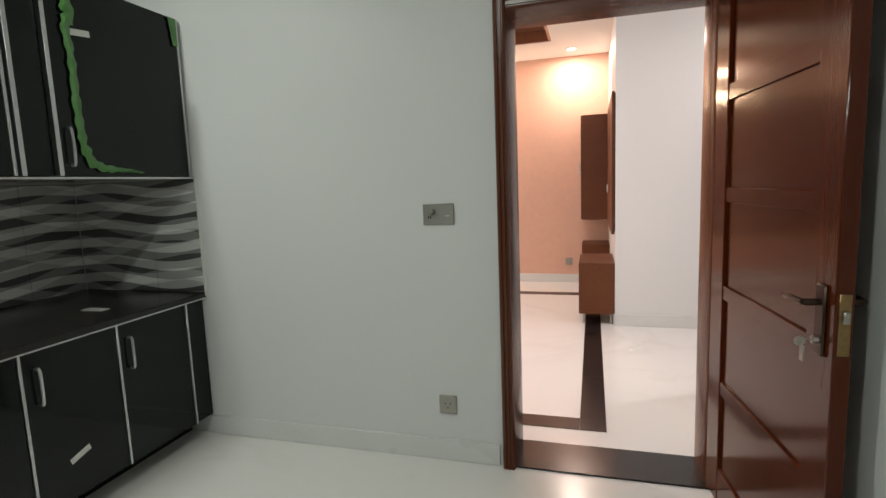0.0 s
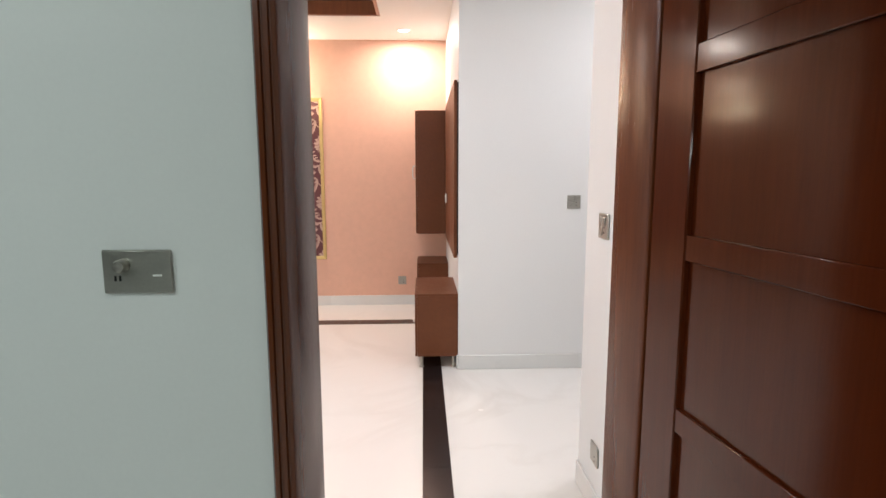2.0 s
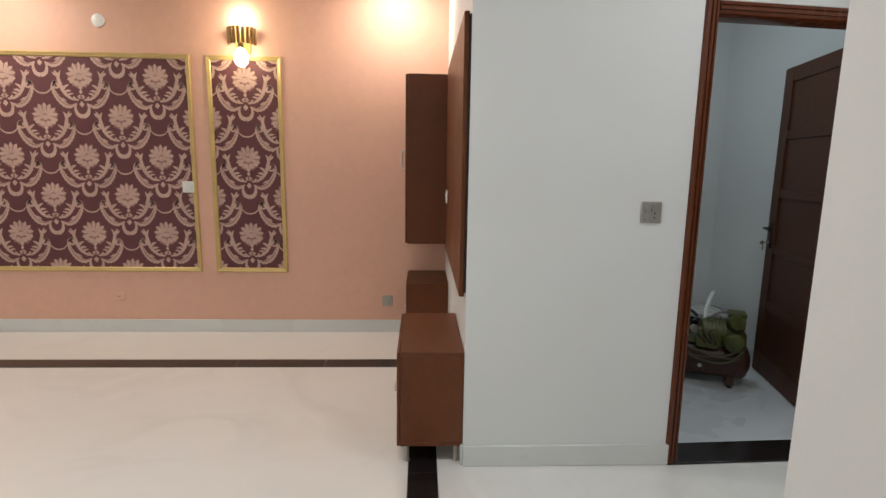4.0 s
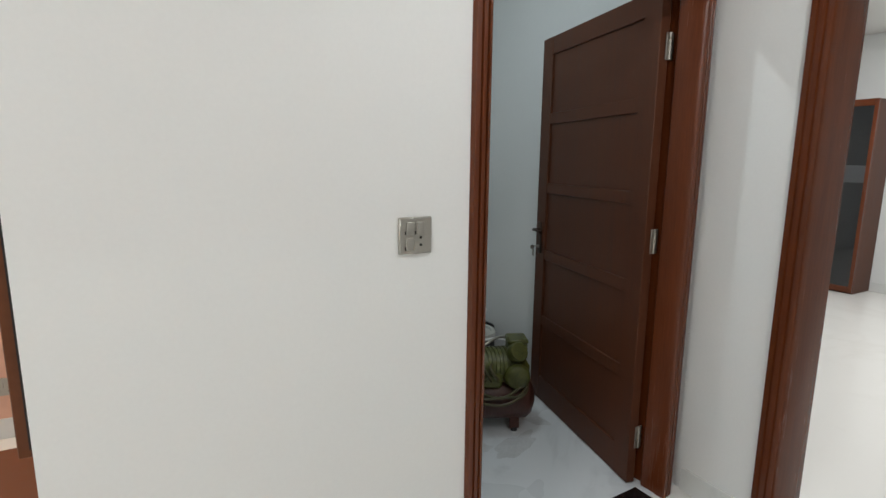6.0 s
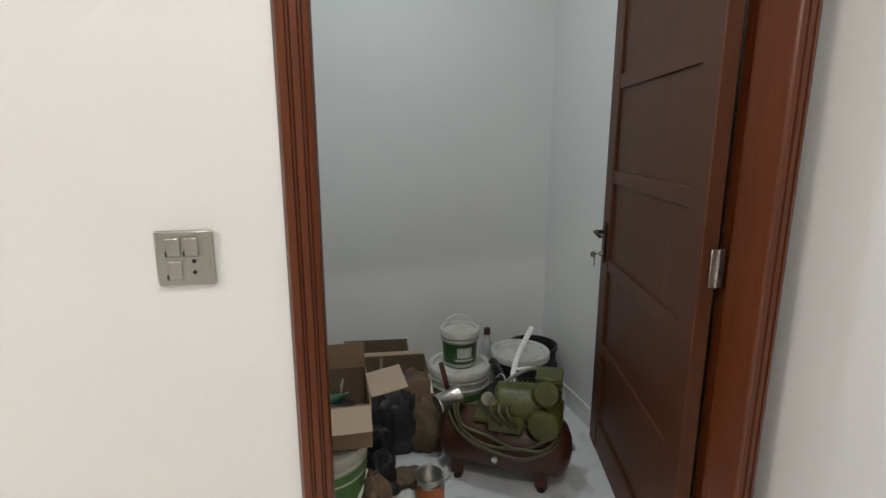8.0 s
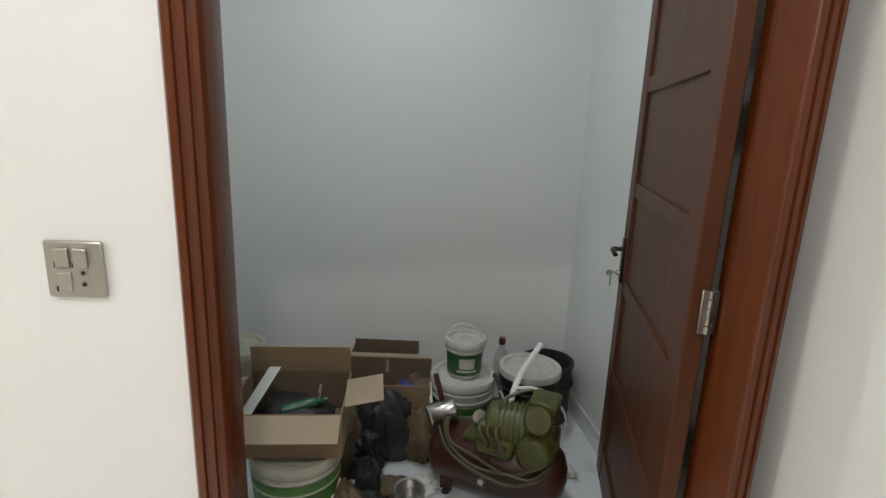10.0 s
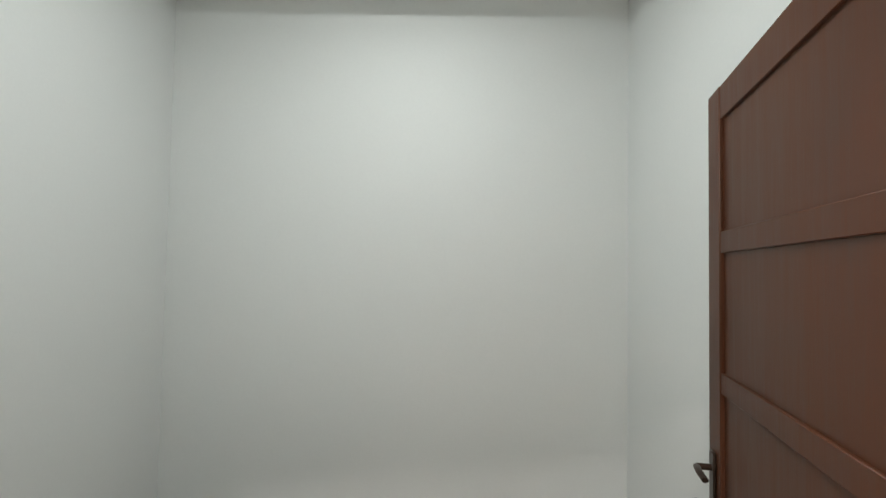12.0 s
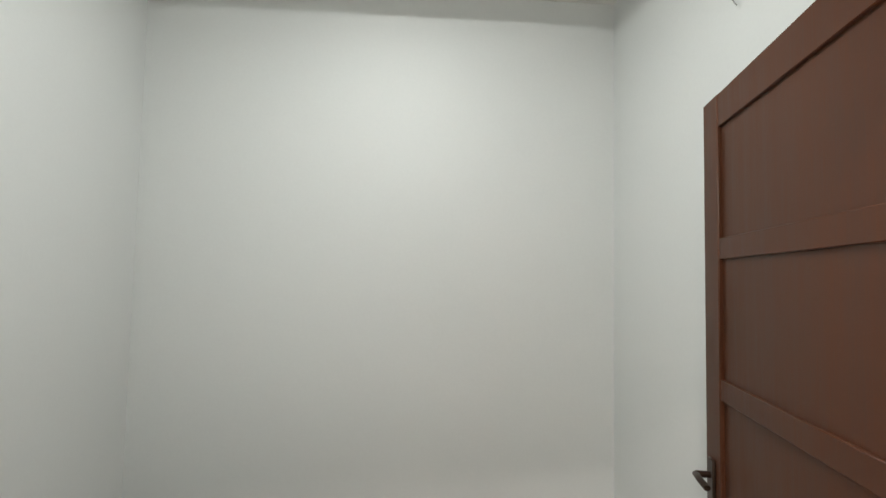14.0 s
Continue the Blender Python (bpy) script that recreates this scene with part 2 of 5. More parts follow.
def lathe(bm, profile, m=None, seg=28, arc=math.tau):
    """Turns (radius, height) pairs round the z axis."""
    full = abs(arc - math.tau) < 1e-6
    count = seg if full else seg + 1
    rings = [[bm.verts.new((r * math.cos(arc * i / seg), r * math.sin(arc * i / seg), z)) for i in range(count)] for r, z in profile]
    for a, b in zip(rings, rings[1:]):
        for i in range(seg):
            j = (i + 1) % count
            bm.faces.new((a[i], a[j], b[j], b[i])).smooth = True
    verts = [v for r in rings for v in r]
    if m is not None:
        bmesh.ops.transform(bm, matrix=m, verts=verts)
    return verts


def disc_caps(bm, r, z, m=None, seg=28):
    vs = [bm.verts.new((r * math.cos(math.tau * i / seg), r * math.sin(math.tau * i / seg), z)) for i in range(seg)]
    bm.faces.new(vs)
    if m is not None:
        bmesh.ops.transform(bm, matrix=m, verts=vs)


def tube(bm, pts, radius, seg=8, flat=1.0):
    """A pipe along points; radius a number or one per point; flat squashes it along its second axis."""
    pts = [Vector(p) for p in pts]
    rings = []
    side = None
    for i, p in enumerate(pts):
        d = (pts[min(i + 1, len(pts) - 1)] - pts[max(i - 1, 0)]).normalized()
        if side is None:
            side = d.cross(Vector((0, 0, 1)))
            if side.length < 0.05:
                side = d.cross(Vector((0, 1, 0)))
        side = (side - d * side.dot(d)).normalized()
        up = d.cross(side)
        r = radius if isinstance(radius, (int, float)) else radius[i]
        rings.append([bm.verts.new(p + (side * math.cos(math.tau * k / seg) + up * flat * math.sin(math.tau * k / seg)) * r) for k in range(seg)])
    for a, b in zip(rings, rings[1:]):
        for k in range(seg):
            bm.faces.new((a[k], a[(k + 1) % seg], b[(k + 1) % seg], b[k])).smooth = True
    bm.faces.new(rings[0][::-1])
    bm.faces.new(rings[-1])


def curve_pts(ctrl, n=6):
    """Catmull-Rom points through the control points."""
    c = [Vector(p) for p in ctrl]
    c = [2 * c[0] - c[1]] + c + [2 * c[-1] - c[-2]]
    out = []
    for i in range(1, len(c) - 2):
        for k in range(n):
            t = k / n
            a, b, d, e = c[i - 1], c[i], c[i + 1], c[i + 2]
            out.append(0.5 * (2 * b + (d - a) * t + (2 * a - 5 * b + 4 * d - e) * t * t + (3 * b - a - 3 * d + e) * t ** 3))
    out.append(c[-2])
    return out


def mesh_of(name, bm, material, smooth=True):
    bmesh.ops.recalc_face_normals(bm, faces=bm.faces)
    data = bpy.data.meshes.new(name)
    bm.to_mesh(data)
    bm.free()
    data.materials.append(material)
    data.set_sharp_from_angle(angle=radians(42))
    return data


def part(name, bm, material, parent, label="", smooth=True):
    ob = new(name, mesh_of(name, bm, material, smooth))
    ob.parent = parent
    if label:
        ob["label"] = label
    return ob


def solid(name, bm, material, label, category, kind="structure", group=""):
    return tagged(new(name, mesh_of(name, bm, material)), label, category, group, kind)


def thing(name, label, category, m=None, group="", kind=""):
    ob = tagged(new(name), label, category, group, kind)
    ob.empty_display_size = 0.1
    if m is not None:
        ob.matrix_world = m
    return ob


def bx(name, material, parent, dims, bevel=0.002, label="", m=None):
    bm = bm_new()
    box(bm, *dims, m=m, bevel=bevel)
    return part(name, bm, material, parent, label)


# ---- the shell ----
KY0, KY1 = -2.479, -2.235          # kitchen wall, kitchen face and hall face
PEACHY = 1.978                     # face of the peach wall
TOP = 2.78                         # hall and kitchen ceiling
SX0, SX1, SY1, STOP = 0.256, 2.29, 1.82, 2.7   # store room
RX = 2.145                         # lobby wall with the second doorway
SKEW = pose(0.975, 0.0, 0, 0, 0, 6.0)  # the store door stands a little askew to the wall


def walls():
    bm = bm_new()
    box(bm, -3.2, -0.585, KY0, KY1, 0, TOP)
    box(bm, 0.32, 0.66, KY0, KY1, 0, TOP)
    box(bm, -0.585, 0.32, KY0, KY1, 2.06, TOP)
    solid("wall_kitchen_north", bm, KWALL, "pale grey-green painted wall between kitchen and hall", "wall")
    bm = bm_new()
    box(bm, -3.2, -2.98, -6.4, KY0, 0, TOP)
    solid("wall_kitchen_west", bm, KWALL, "pale grey-green painted kitchen wall behind the cabinets", "wall")
    bm = bm_new()
    box(bm, 0.47, 0.66, -6.4, KY0, 0, TOP)
    solid("wall_kitchen_east", bm, KWALL, "pale grey-green painted kitchen wall behind the open door", "wall")
    bm = bm_new()
    box(bm, -3.2, 0.66, -6.6, -6.4, 0, TOP)
    solid("wall_kitchen_south", bm, KWALL, "pale painted wall closing the kitchen", "wall")
    bm = bm_new()
    box(bm, -5.2, -3.2, KY0, KY1, 0, TOP)
    box(bm, -5.2, -5.0, KY1, PEACHY, 0, TOP)
    solid("wall_hall_west", bm, WALL, "white painted wall closing the hall", "wall")
    bm = bm_new()
    box(bm, -5.2, 0.2, PEACHY, PEACHY + 0.2, 0, TOP)
    solid("wall_hall_north", bm, PEACH, "peach textured painted hall wall with wallpaper panels", "wall")
    bm = bm_new()
    box(bm, 0.452, 0.66, KY1, -1.42, 0, TOP)
    box(bm, 0.66, RX, -1.62, -1.42, 0, TOP)
    solid("wall_lobby_south", bm, WALL, "white painted wall beside the kitchen doorway", "wall")
    bm = bm_new()
    box(bm, 0, SX0, 0.14, PEACHY, 0, TOP)
    box(bm, 0, 0.985, 0, 0.14, 0, TOP)
    solid("wall_store_west", bm, WALL, "white painted wall beside the store room door", "wall")
    bm = bm_new()
    box(bm, 0.0, 1.2, 0.004, 0.146, 2.092, TOP, m=SKEW)
    solid("wall_store_lintel", bm, WALL, "white painted wall above the store room door", "wall")
    bm = bm_new()
    box(bm, SX0, 2.2, SY1, PEACHY, 0, TOP)
    solid("wall_store_north", bm, WALL, "white painted back wall of the store room", "wall")
    bm = bm_new()
    prism(bm, [(2.306, 0.1), (2.46, 0.1), (2.46, 1.977), (2.143, 1.977), (2.284, 0.361), (2.306, 0.361)], 0, TOP)
    solid("wall_store_east", bm, WALL, "white painted side wall of the store room", "wall")
    bm = bm_new()
    box(bm, RX, RX + 0.16, -0.225, 0.36, 0, TOP)
    box(bm, RX, RX + 0.16, -1.62, -1.245, 0, TOP)
    box(bm, RX, RX + 0.16, -1.245, -0.225, 2.06, TOP)
    solid("wall_lobby_east", bm, WALL, "white painted lobby wall with an open doorway", "wall")
    # bedroom beyond the second doorway
    bm = bm_new()
    box(bm, 7.15, 7.3, -3.0, 3.2, 0, TOP)
    box(bm, 2.36, 7.15, 3.0, 3.2, 0, TOP)
    box(bm, 2.36, 7.15, -3.0, -2.8, 0, TOP)
    box(bm, 2.3, 2.459, 1.98, 3.2, 0, TOP)
    box(bm, 2.26, 2.36, -3.0, -1.62, 0, TOP)
    solid("wall_bedroom", bm, WALL, "cream painted walls of the room beyond the lobby", "wall")


def floors():
    bm = bm_new()
    box(bm, -5.2, RX, KY1, PEACHY, -0.1, 0)
    box(bm, -3.2, 0.66, -6.4, KY1, -0.1, 0)
    box(bm, 2.0, 7.2, -3.0, 3.2, -0.1, -0.002)
    solid("floor", bm, FLOOR, "polished cream marble floor with faint veins and stains", "floor")
    bm = bm_new()
    box(bm, SX0, SX1, 0.14, SY1, -0.01, 0.003)
    solid("floor_store", bm, STOREFLOOR, "grey-white marble floor with dusty stains", "floor")
    # ceilings
    bm = bm_new()
    tx0, tx1, ty0, ty1 = -3.4, -0.61, -0.9, 1.2
    for d in ((-5.2, tx0, KY1, PEACHY), (tx1, 0.66, KY1, PEACHY), (tx0, tx1, KY1, ty0), (tx0, tx1, ty1, PEACHY), (0.66, RX + 0.16, -1.62, 0.4)):
        box(bm, *d, TOP, TOP + 0.12)
    box(bm, -3.2, 0.66, -6.6, KY1, TOP, TOP + 0.12)
    box(bm, RX + 0.16, 7.3, -3.0, 3.2, TOP, TOP + 0.12)
    solid("ceiling", bm, CEIL, "white painted ceiling with a stepped recess", "ceiling")
    bm = bm_new()
    box(bm, tx0 - 0.1, tx1 + 0.1, ty0 - 0.1, ty1 + 0.1, TOP + 0.12, TOP + 0.16)
    for d in ((tx0, tx0 + 0.03, ty0, ty1), (tx1 - 0.03, tx1, ty0, ty1), (tx0, tx1, ty0, ty0 + 0.03), (tx0, tx1, ty1 - 0.03, ty1)):
        box(bm, *d, TOP + 0.004, TOP + 0.118)
    solid("ceiling_recess", bm, TRAYWOOD, "red-brown wood lined ceiling recess", "ceiling")
    bm = bm_new()
    ax0, ax1, ay0, ay1 = 0.82, 1.6, 0.42, 1.25
    for d in ((SX0, ax0, 0.1, SY1), (ax1, SX1, 0.1, SY1), (ax0, ax1, 0.1, ay0), (ax0, ax1, ay1, SY1)):
        box(bm, *d, STOP, STOP + 0.1)
    box(bm, ax0 - 0.1, ax1 + 0.1, ay0 - 0.1, ay1 + 0.1, STOP + 0.1, STOP + 0.13)
    solid("ceiling_store", bm, CEIL, "white painted store room ceiling with a square recess", "ceiling")


walls()
floors()


# ---- skirting ----
def skirting():
    th, h = 0.012, 0.105
    runs = [
        (0.0, 0.985, -th, 0, "x"), (-th, 0, 0.0, PEACHY, "y"), (-5.0, -th, PEACHY - th, PEACHY, "x"),
        (-2.2, -0.6, KY0 - th, KY0, "x"), (-5.0, -0.62, KY1, KY1 + th, "x"), (0.452 - th, 0.452, KY1, -1.42, "y"),
        (0.452, RX, -1.42, -1.42 + th, "x"), (RX - th, RX, -0.175, 0.11, "y"), (RX - th, RX, -1.42, -1.29, "y"),
        (SX0, 2.15, SY1 - th, SY1, "x"), (SX0, SX0 + th, 0.14, SY1 - th, "y"),
        (0.47 - th, 0.47, -6.4, KY0, "y"), (2.4, 7.15, 3.0 - th, 3.0, "x"), (7.15 - th, 7.15, -2.8, 3.0 - th, "y"),
    ]
    bm = bm_new()
    box(bm, -th, 0, 0.03, 1.44, 0.0, h, m=pose(2.284, 0.361, 0, 0, 0, 4.98), bevel=0.003)
    solid("baseboard", bm, SKIRT, "off-white marble skirting of the slanted store wall", "baseboard")
    for i, (x0, x1, y0, y1, ax) in enumerate(runs):
        bm = bm_new()
        box(bm, x0, x1, y0, y1, 0.0, h, bevel=0.003)
        solid("baseboard", bm, SKIRT, "off-white marble skirting along the wall", "baseboard")


skirting()


# ---- black inlay and sills ----
def inlay():
    floor_ob = bpy.data.objects["floor"]
    base = bm_new()
    x0, x1, ya, yb = -0.257, -0.119, -2.06, 1.352
    box(base, x0, x1, ya, yb, 0.0, 0.0015)
    box(base, -4.4, x0, ya, -1.925, 0.0, 0.0015)
    box(base, -4.4, x0, 1.2, yb, 0.0, 0.0015)
    part("inlay_joints", base, GROUT, floor_ob)
    long_bm, wide = bm_new(), 0.615
    box(long_bm, 0.0015, 0.1365, 0.0015, wide - 0.0015, 0.001, 0.004, bevel=0.0008)
    data = mesh_of("inlay_tile", long_bm, BLACK)
    corner = bm_new()
    box(corner, x0 + 0.0015, x1 - 0.0015, ya + 0.0015, -1.9065, 0.001, 0.004, bevel=0.0008)
    part("inlay_tile", corner, BLACK, floor_ob)
    ys = [-1.29 + wide * i for i in range(-1, 4)]
    for yy in ys:
        ob = new("inlay_tile", data)
        ob.parent, ob.location = floor_ob, (x0, yy, 0)
    for row in (-1.925, 1.336):
        for i in range(7):
            ob = new("inlay_tile", data)
            ob.parent = floor_ob
            ob.matrix_basis = pose(x0 - wide * i, row - 0.1365, 0, 0, 0, 90)


inlay()
bm = bm_new()
box(bm, -0.56, 0.335, KY0 - 0.01, KY1 + 0.005, 0.0, 0.008, bevel=0.003)
solid("threshold", bm, BLACK, "polished black granite threshold in the kitchen doorway", "threshold")
bm = bm_new()
box(bm, 0.0, 0.985, 0.0, 0.178, 0.0, 0.012, m=pose(0.99, -0.016, 0, 0, 0, 2.3), bevel=0.003)
solid("threshold", bm, BLACK, "polished black granite threshold of the store room", "threshold")
bm = bm_new()
box(bm, RX - 0.005, RX + 0.165, -1.2, -0.27, 0.0, 0.006, bevel=0.002)
solid("threshold", bm, BLACK, "black granite threshold of the second doorway", "threshold")


# ---- door frames and doors ----
def frame_piece(bm, w, d, length, grooves=True):
    """A frame member along z, w wide (x), d deep (y), with a reeded front (at y = 0) and rounded arrises."""
    f = [(0.0, 0.012), (0.006, 0.002), (0.3 * w, 0.0), (0.34 * w, 0.006), (0.4 * w, 0.006), (0.44 * w, 0.0), (0.62 * w, 0.0), (0.66 * w, 0.006), (0.72 * w, 0.006), (0.76 * w, 0.0), (w - 0.006, 0.002), (w, 0.012)]
    ring = f + [(w, d - 0.006), (w - 0.006, d), (0.006, d), (0.0, d - 0.006)]
    lo = [bm.verts.new((x, y, 0)) for x, y in ring]
    hi = [bm.verts.new((x, y, length)) for x, y in ring]
    for i in range(len(ring)):
        j = (i + 1) % len(ring)
        bm.faces.new((lo[i], lo[j], hi[j], hi[i]))
    bm.faces.new(lo[::-1])
    bm.faces.new(hi)
    return lo + hi


def door_frame(name, label, m, width, depth, height, jamb=0.06, material=None, setback=0.0, rebate=0.0):
    """A frame whose outer left front foot is at the origin: two jambs and a head; setback holds the right jamb back from the front,
    rebate adds a narrower member behind it, against which the leaf shuts."""
    ob = thing(name, label, "door frame", m, kind="structure")
    for x, back in ((0.0, 0.0), (width - jamb, setback)):
        bm = bm_new()
        vs = frame_piece(bm, jamb, depth - back, height)
        bmesh.ops.translate(bm, verts=vs, vec=(x, back, 0))
        part("jamb", bm, material, ob)
    if rebate:
        bx("rebate", material, ob, (width - jamb * 0.6, width, depth + 0.0005, depth + rebate, 0.0, height), 0.002)
    bm = bm_new()
    vs = frame_piece(bm, jamb, depth, width - 2 * jamb + 0.002)
    bmesh.ops.transform(bm, matrix=pose(jamb - 0.001, 0, height, 0, 90, 0), verts=vs)
    part("head", bm, material, ob)
    return ob


RAILS = [(0.0, 0.147), (0.455, 0.51), (0.835, 0.889), (1.205, 1.259), (1.574, 1.63), (1.93, 2.02)]


def panel_door(name, label, m, width, height, material, handle_z, plate_mat, lever_sign, thick=0.042, st=0.105):
    """A leaf along +x from its hinge edge, faces at y = 0 and y = -thick; stiles, rails and recessed flat panels on both faces."""
    ob = thing(name, label, "door", m, kind="structure")
    s = height / 2.02
    bm = bm_new()
    box(bm, 0.0, st, -thick, 0, 0.008, height, bevel=0.003)
    part("stile", bm, material, ob)
    bm = bm_new()
    box(bm, width - st, width, -thick, 0, 0.008, height, bevel=0.003)
    part("stile", bm, material, ob)
    for a, b in RAILS:
        bm = bm_new()
        box(bm, st - 0.001, width - st + 0.001, -thick + 0.003, -0.003, max(0.008, a * s), b * s, bevel=0.0018)
        part("rail", bm, material, ob)
    for (a, b), (c, d) in zip(RAILS, RAILS[1:]):
        bm = bm_new()
        box(bm, st - 0.002, width - st + 0.002, -thick + 0.012, -0.012, b * s - 0.004, c * s + 0.004)
        part("panel", bm, material, ob)
    # lock plates, levers and keyholes on both faces, lock face in the edge
    for side in (0, 1):
        y = 0.0 if side == 0 else -thick
        o = 1 if side == 0 else -1
        bm = bm_new()
        y0, y1 = sorted((y, y + o * 0.009))
        box(bm, width - 0.075, width - 0.031, y0, y1, handle_z - 0.095, handle_z + 0.085, bevel=0.004)
        plate = part("lock_plate", bm, plate_mat, ob)
        bm = bm_new()
        tube(bm, [(width - 0.053, y, handle_z + 0.04), (width - 0.053, y + o * 0.045, handle_z + 0.04)], 0.009, 10)
        tube(bm, curve_pts([(width - 0.053, y + o * 0.045, handle_z + 0.04), (width - 0.1, y + o * 0.05, handle_z + 0.042), (width - 0.145, y + o * 0.046, handle_z + 0.036)], 4), 0.0095, 8, 0.8)
        part("lever", bm, plate_mat, plate)
        bm = bm_new()
        lathe(bm, [(0.0, 0.014), (0.009, 0.013), (0.011, 0.0)], pose(width - 0.053, y + o * 0.009, handle_z - 0.055, -90 * o, 0, 0), 14)
        part("keyhole", bm, HINGE, plate)
    bm = bm_new()
    box(bm, width - 0.001, width + 0.003, -thick + 0.008, -0.008, handle_z - 0.08, handle_z + 0.07, bevel=0.001)
    face = part("lock_face", bm, BRASS, ob, "worn brass lock face")
    bm = bm_new()
    box(bm, width + 0.002, width + 0.012, -thick + 0.014, -0.014, handle_z + 0.0, handle_z + 0.03, bevel=0.002)
    part("latch", bm, HINGE, face)
    return ob


def key(parent, x, y, z, o):
    bm = bm_new()
    tube(bm, [(x, y, z), (x, y + o * 0.03, z)], 0.003, 6)
    lathe(bm, [(0.0, -0.002), (0.012, -0.002), (0.013, 0), (0.012, 0.002), (0.0, 0.002)], pose(x, y + o * 0.036, z - 0.004, 0, 90, 0), 14)
    box(bm, x - 0.009, x + 0.009, y + o * 0.03 - 0.002, y + o * 0.03 + 0.002, z - 0.055, z - 0.015, bevel=0.001)
    part("key", bm, HINGE, parent)


def hinges(parent, zs, m):
    for z in zs:
        bm = bm_new()
        vs = box(bm, -0.019, -0.004, -0.002, 0.002, z - 0.05, z + 0.05, bevel=0.001)
        box(bm, 0.004, 0.019, -0.002, 0.002, z - 0.05, z + 0.05, bevel=0.001)
        for k in range(5):
            tube(bm, [(0, 0.003, z - 0.05 + 0.02 * k + 0.0008), (0, 0.003, z - 0.05 + 0.02 * (k + 1) - 0.0008)], 0.006, 10)
        for sx in (-0.012, 0.012):
            for dz in (-0.033, 0.033):
                tube(bm, [(sx, 0.0015, z + dz), (sx, 0.0035, z + dz)], 0.0038, 8)
        bmesh.ops.transform(bm, matrix=m, verts=bm.verts)
        part("hinge", bm, HINGE, parent, "worn nickel butt hinge")


door_frame("door_frame_kitchen", "dark red-brown reeded wooden frame of the kitchen doorway", pose(-0.585, KY0 - 0.035, 0), 0.906, 0.29, 2.06, 0.056, FRAMEWOOD, setback=0.07)
door_frame("door_frame_store", "red-brown reeded wooden frame of the store room doorway", SKEW @ pose(-0.005, -0.014, 0), 1.112, 0.115, 2.097, 0.062, FRAMEWOOD, rebate=0.05)
door_frame("door_frame_lobby", "dark brown wooden frame of an open doorway", pose(RX - 0.03, -0.19, 0, 0, 0, -90), 1.09, 0.2, 2.1, 0.08, FRAMEWOOD)

kd = panel_door("door_kitchen", "open glossy red-brown wooden door with five recessed panels", pose(0.313, -2.446, 0, 0, 0, -84.2), 0.882, 2.02, DOORWOOD, 0.95, BRONZE, 1, st=0.128)
key(kd, 0.829, -0.042 - 0.012, 0.895, -1)
sd = panel_door("door_store", "open dusty dark brown wooden door with five recessed panels", pose(1.952, 0.24, 0, 0, 0, 77.3), 0.962, 2.045, STOREWOOD, 0.97, BRONZE, 1)
key(sd, 0.909, 0.012, 0.915, 1)
hinges(sd, (0.225, 1.08, 1.83), pose(-0.005, -0.04, 0, 0, 0, 102.7))


# ---- lamps ----
def downlight(x, y, z, watts, colour, radius):
    ob = thing("downlight", "round recessed ceiling downlight at an assumed spot, switched on", "lamp", pose(x, y, z), "ceiling downlights")
    bm = bm_new()
    lathe(bm, [(radius, 0.0), (radius, -0.004), (radius + 0.018, -0.006), (radius + 0.022, 0.0)], None, 32)
    part("rim", bm, WHITEP, ob)
    bm = bm_new()
    disc_caps(bm, radius, -0.001)
    part("lens", bm, LED, ob, "glowing lens")
    lamp("downlight_lamp", x, y, z - 0.012, watts, colour, radius)


for row in DOWNLIGHTS:
    downlight(*row)


def recess_light():
    x, y = 1.25, 0.82
    ob = thing("ceiling_light", "round surface lamp inside the store room ceiling recess", "lamp", pose(x, y, STOP + 0.1))
    bm = bm_new()
    lathe(bm, [(0.0, 0.0), (0.075, 0.0), (0.08, -0.012), (0.072, -0.02)], None, 28)
    part("housing", bm, WHITEP, ob)
    bm = bm_new()
    disc_caps(bm, 0.07, -0.0195)
    part("diffuser", bm, LED, ob, "glowing diffuser")
    lamp("recess_lamp", x, y, STOP + 0.074, RECESS_WATTS, (0.885, 0.98, 0.995), 0.035)


recess_light()


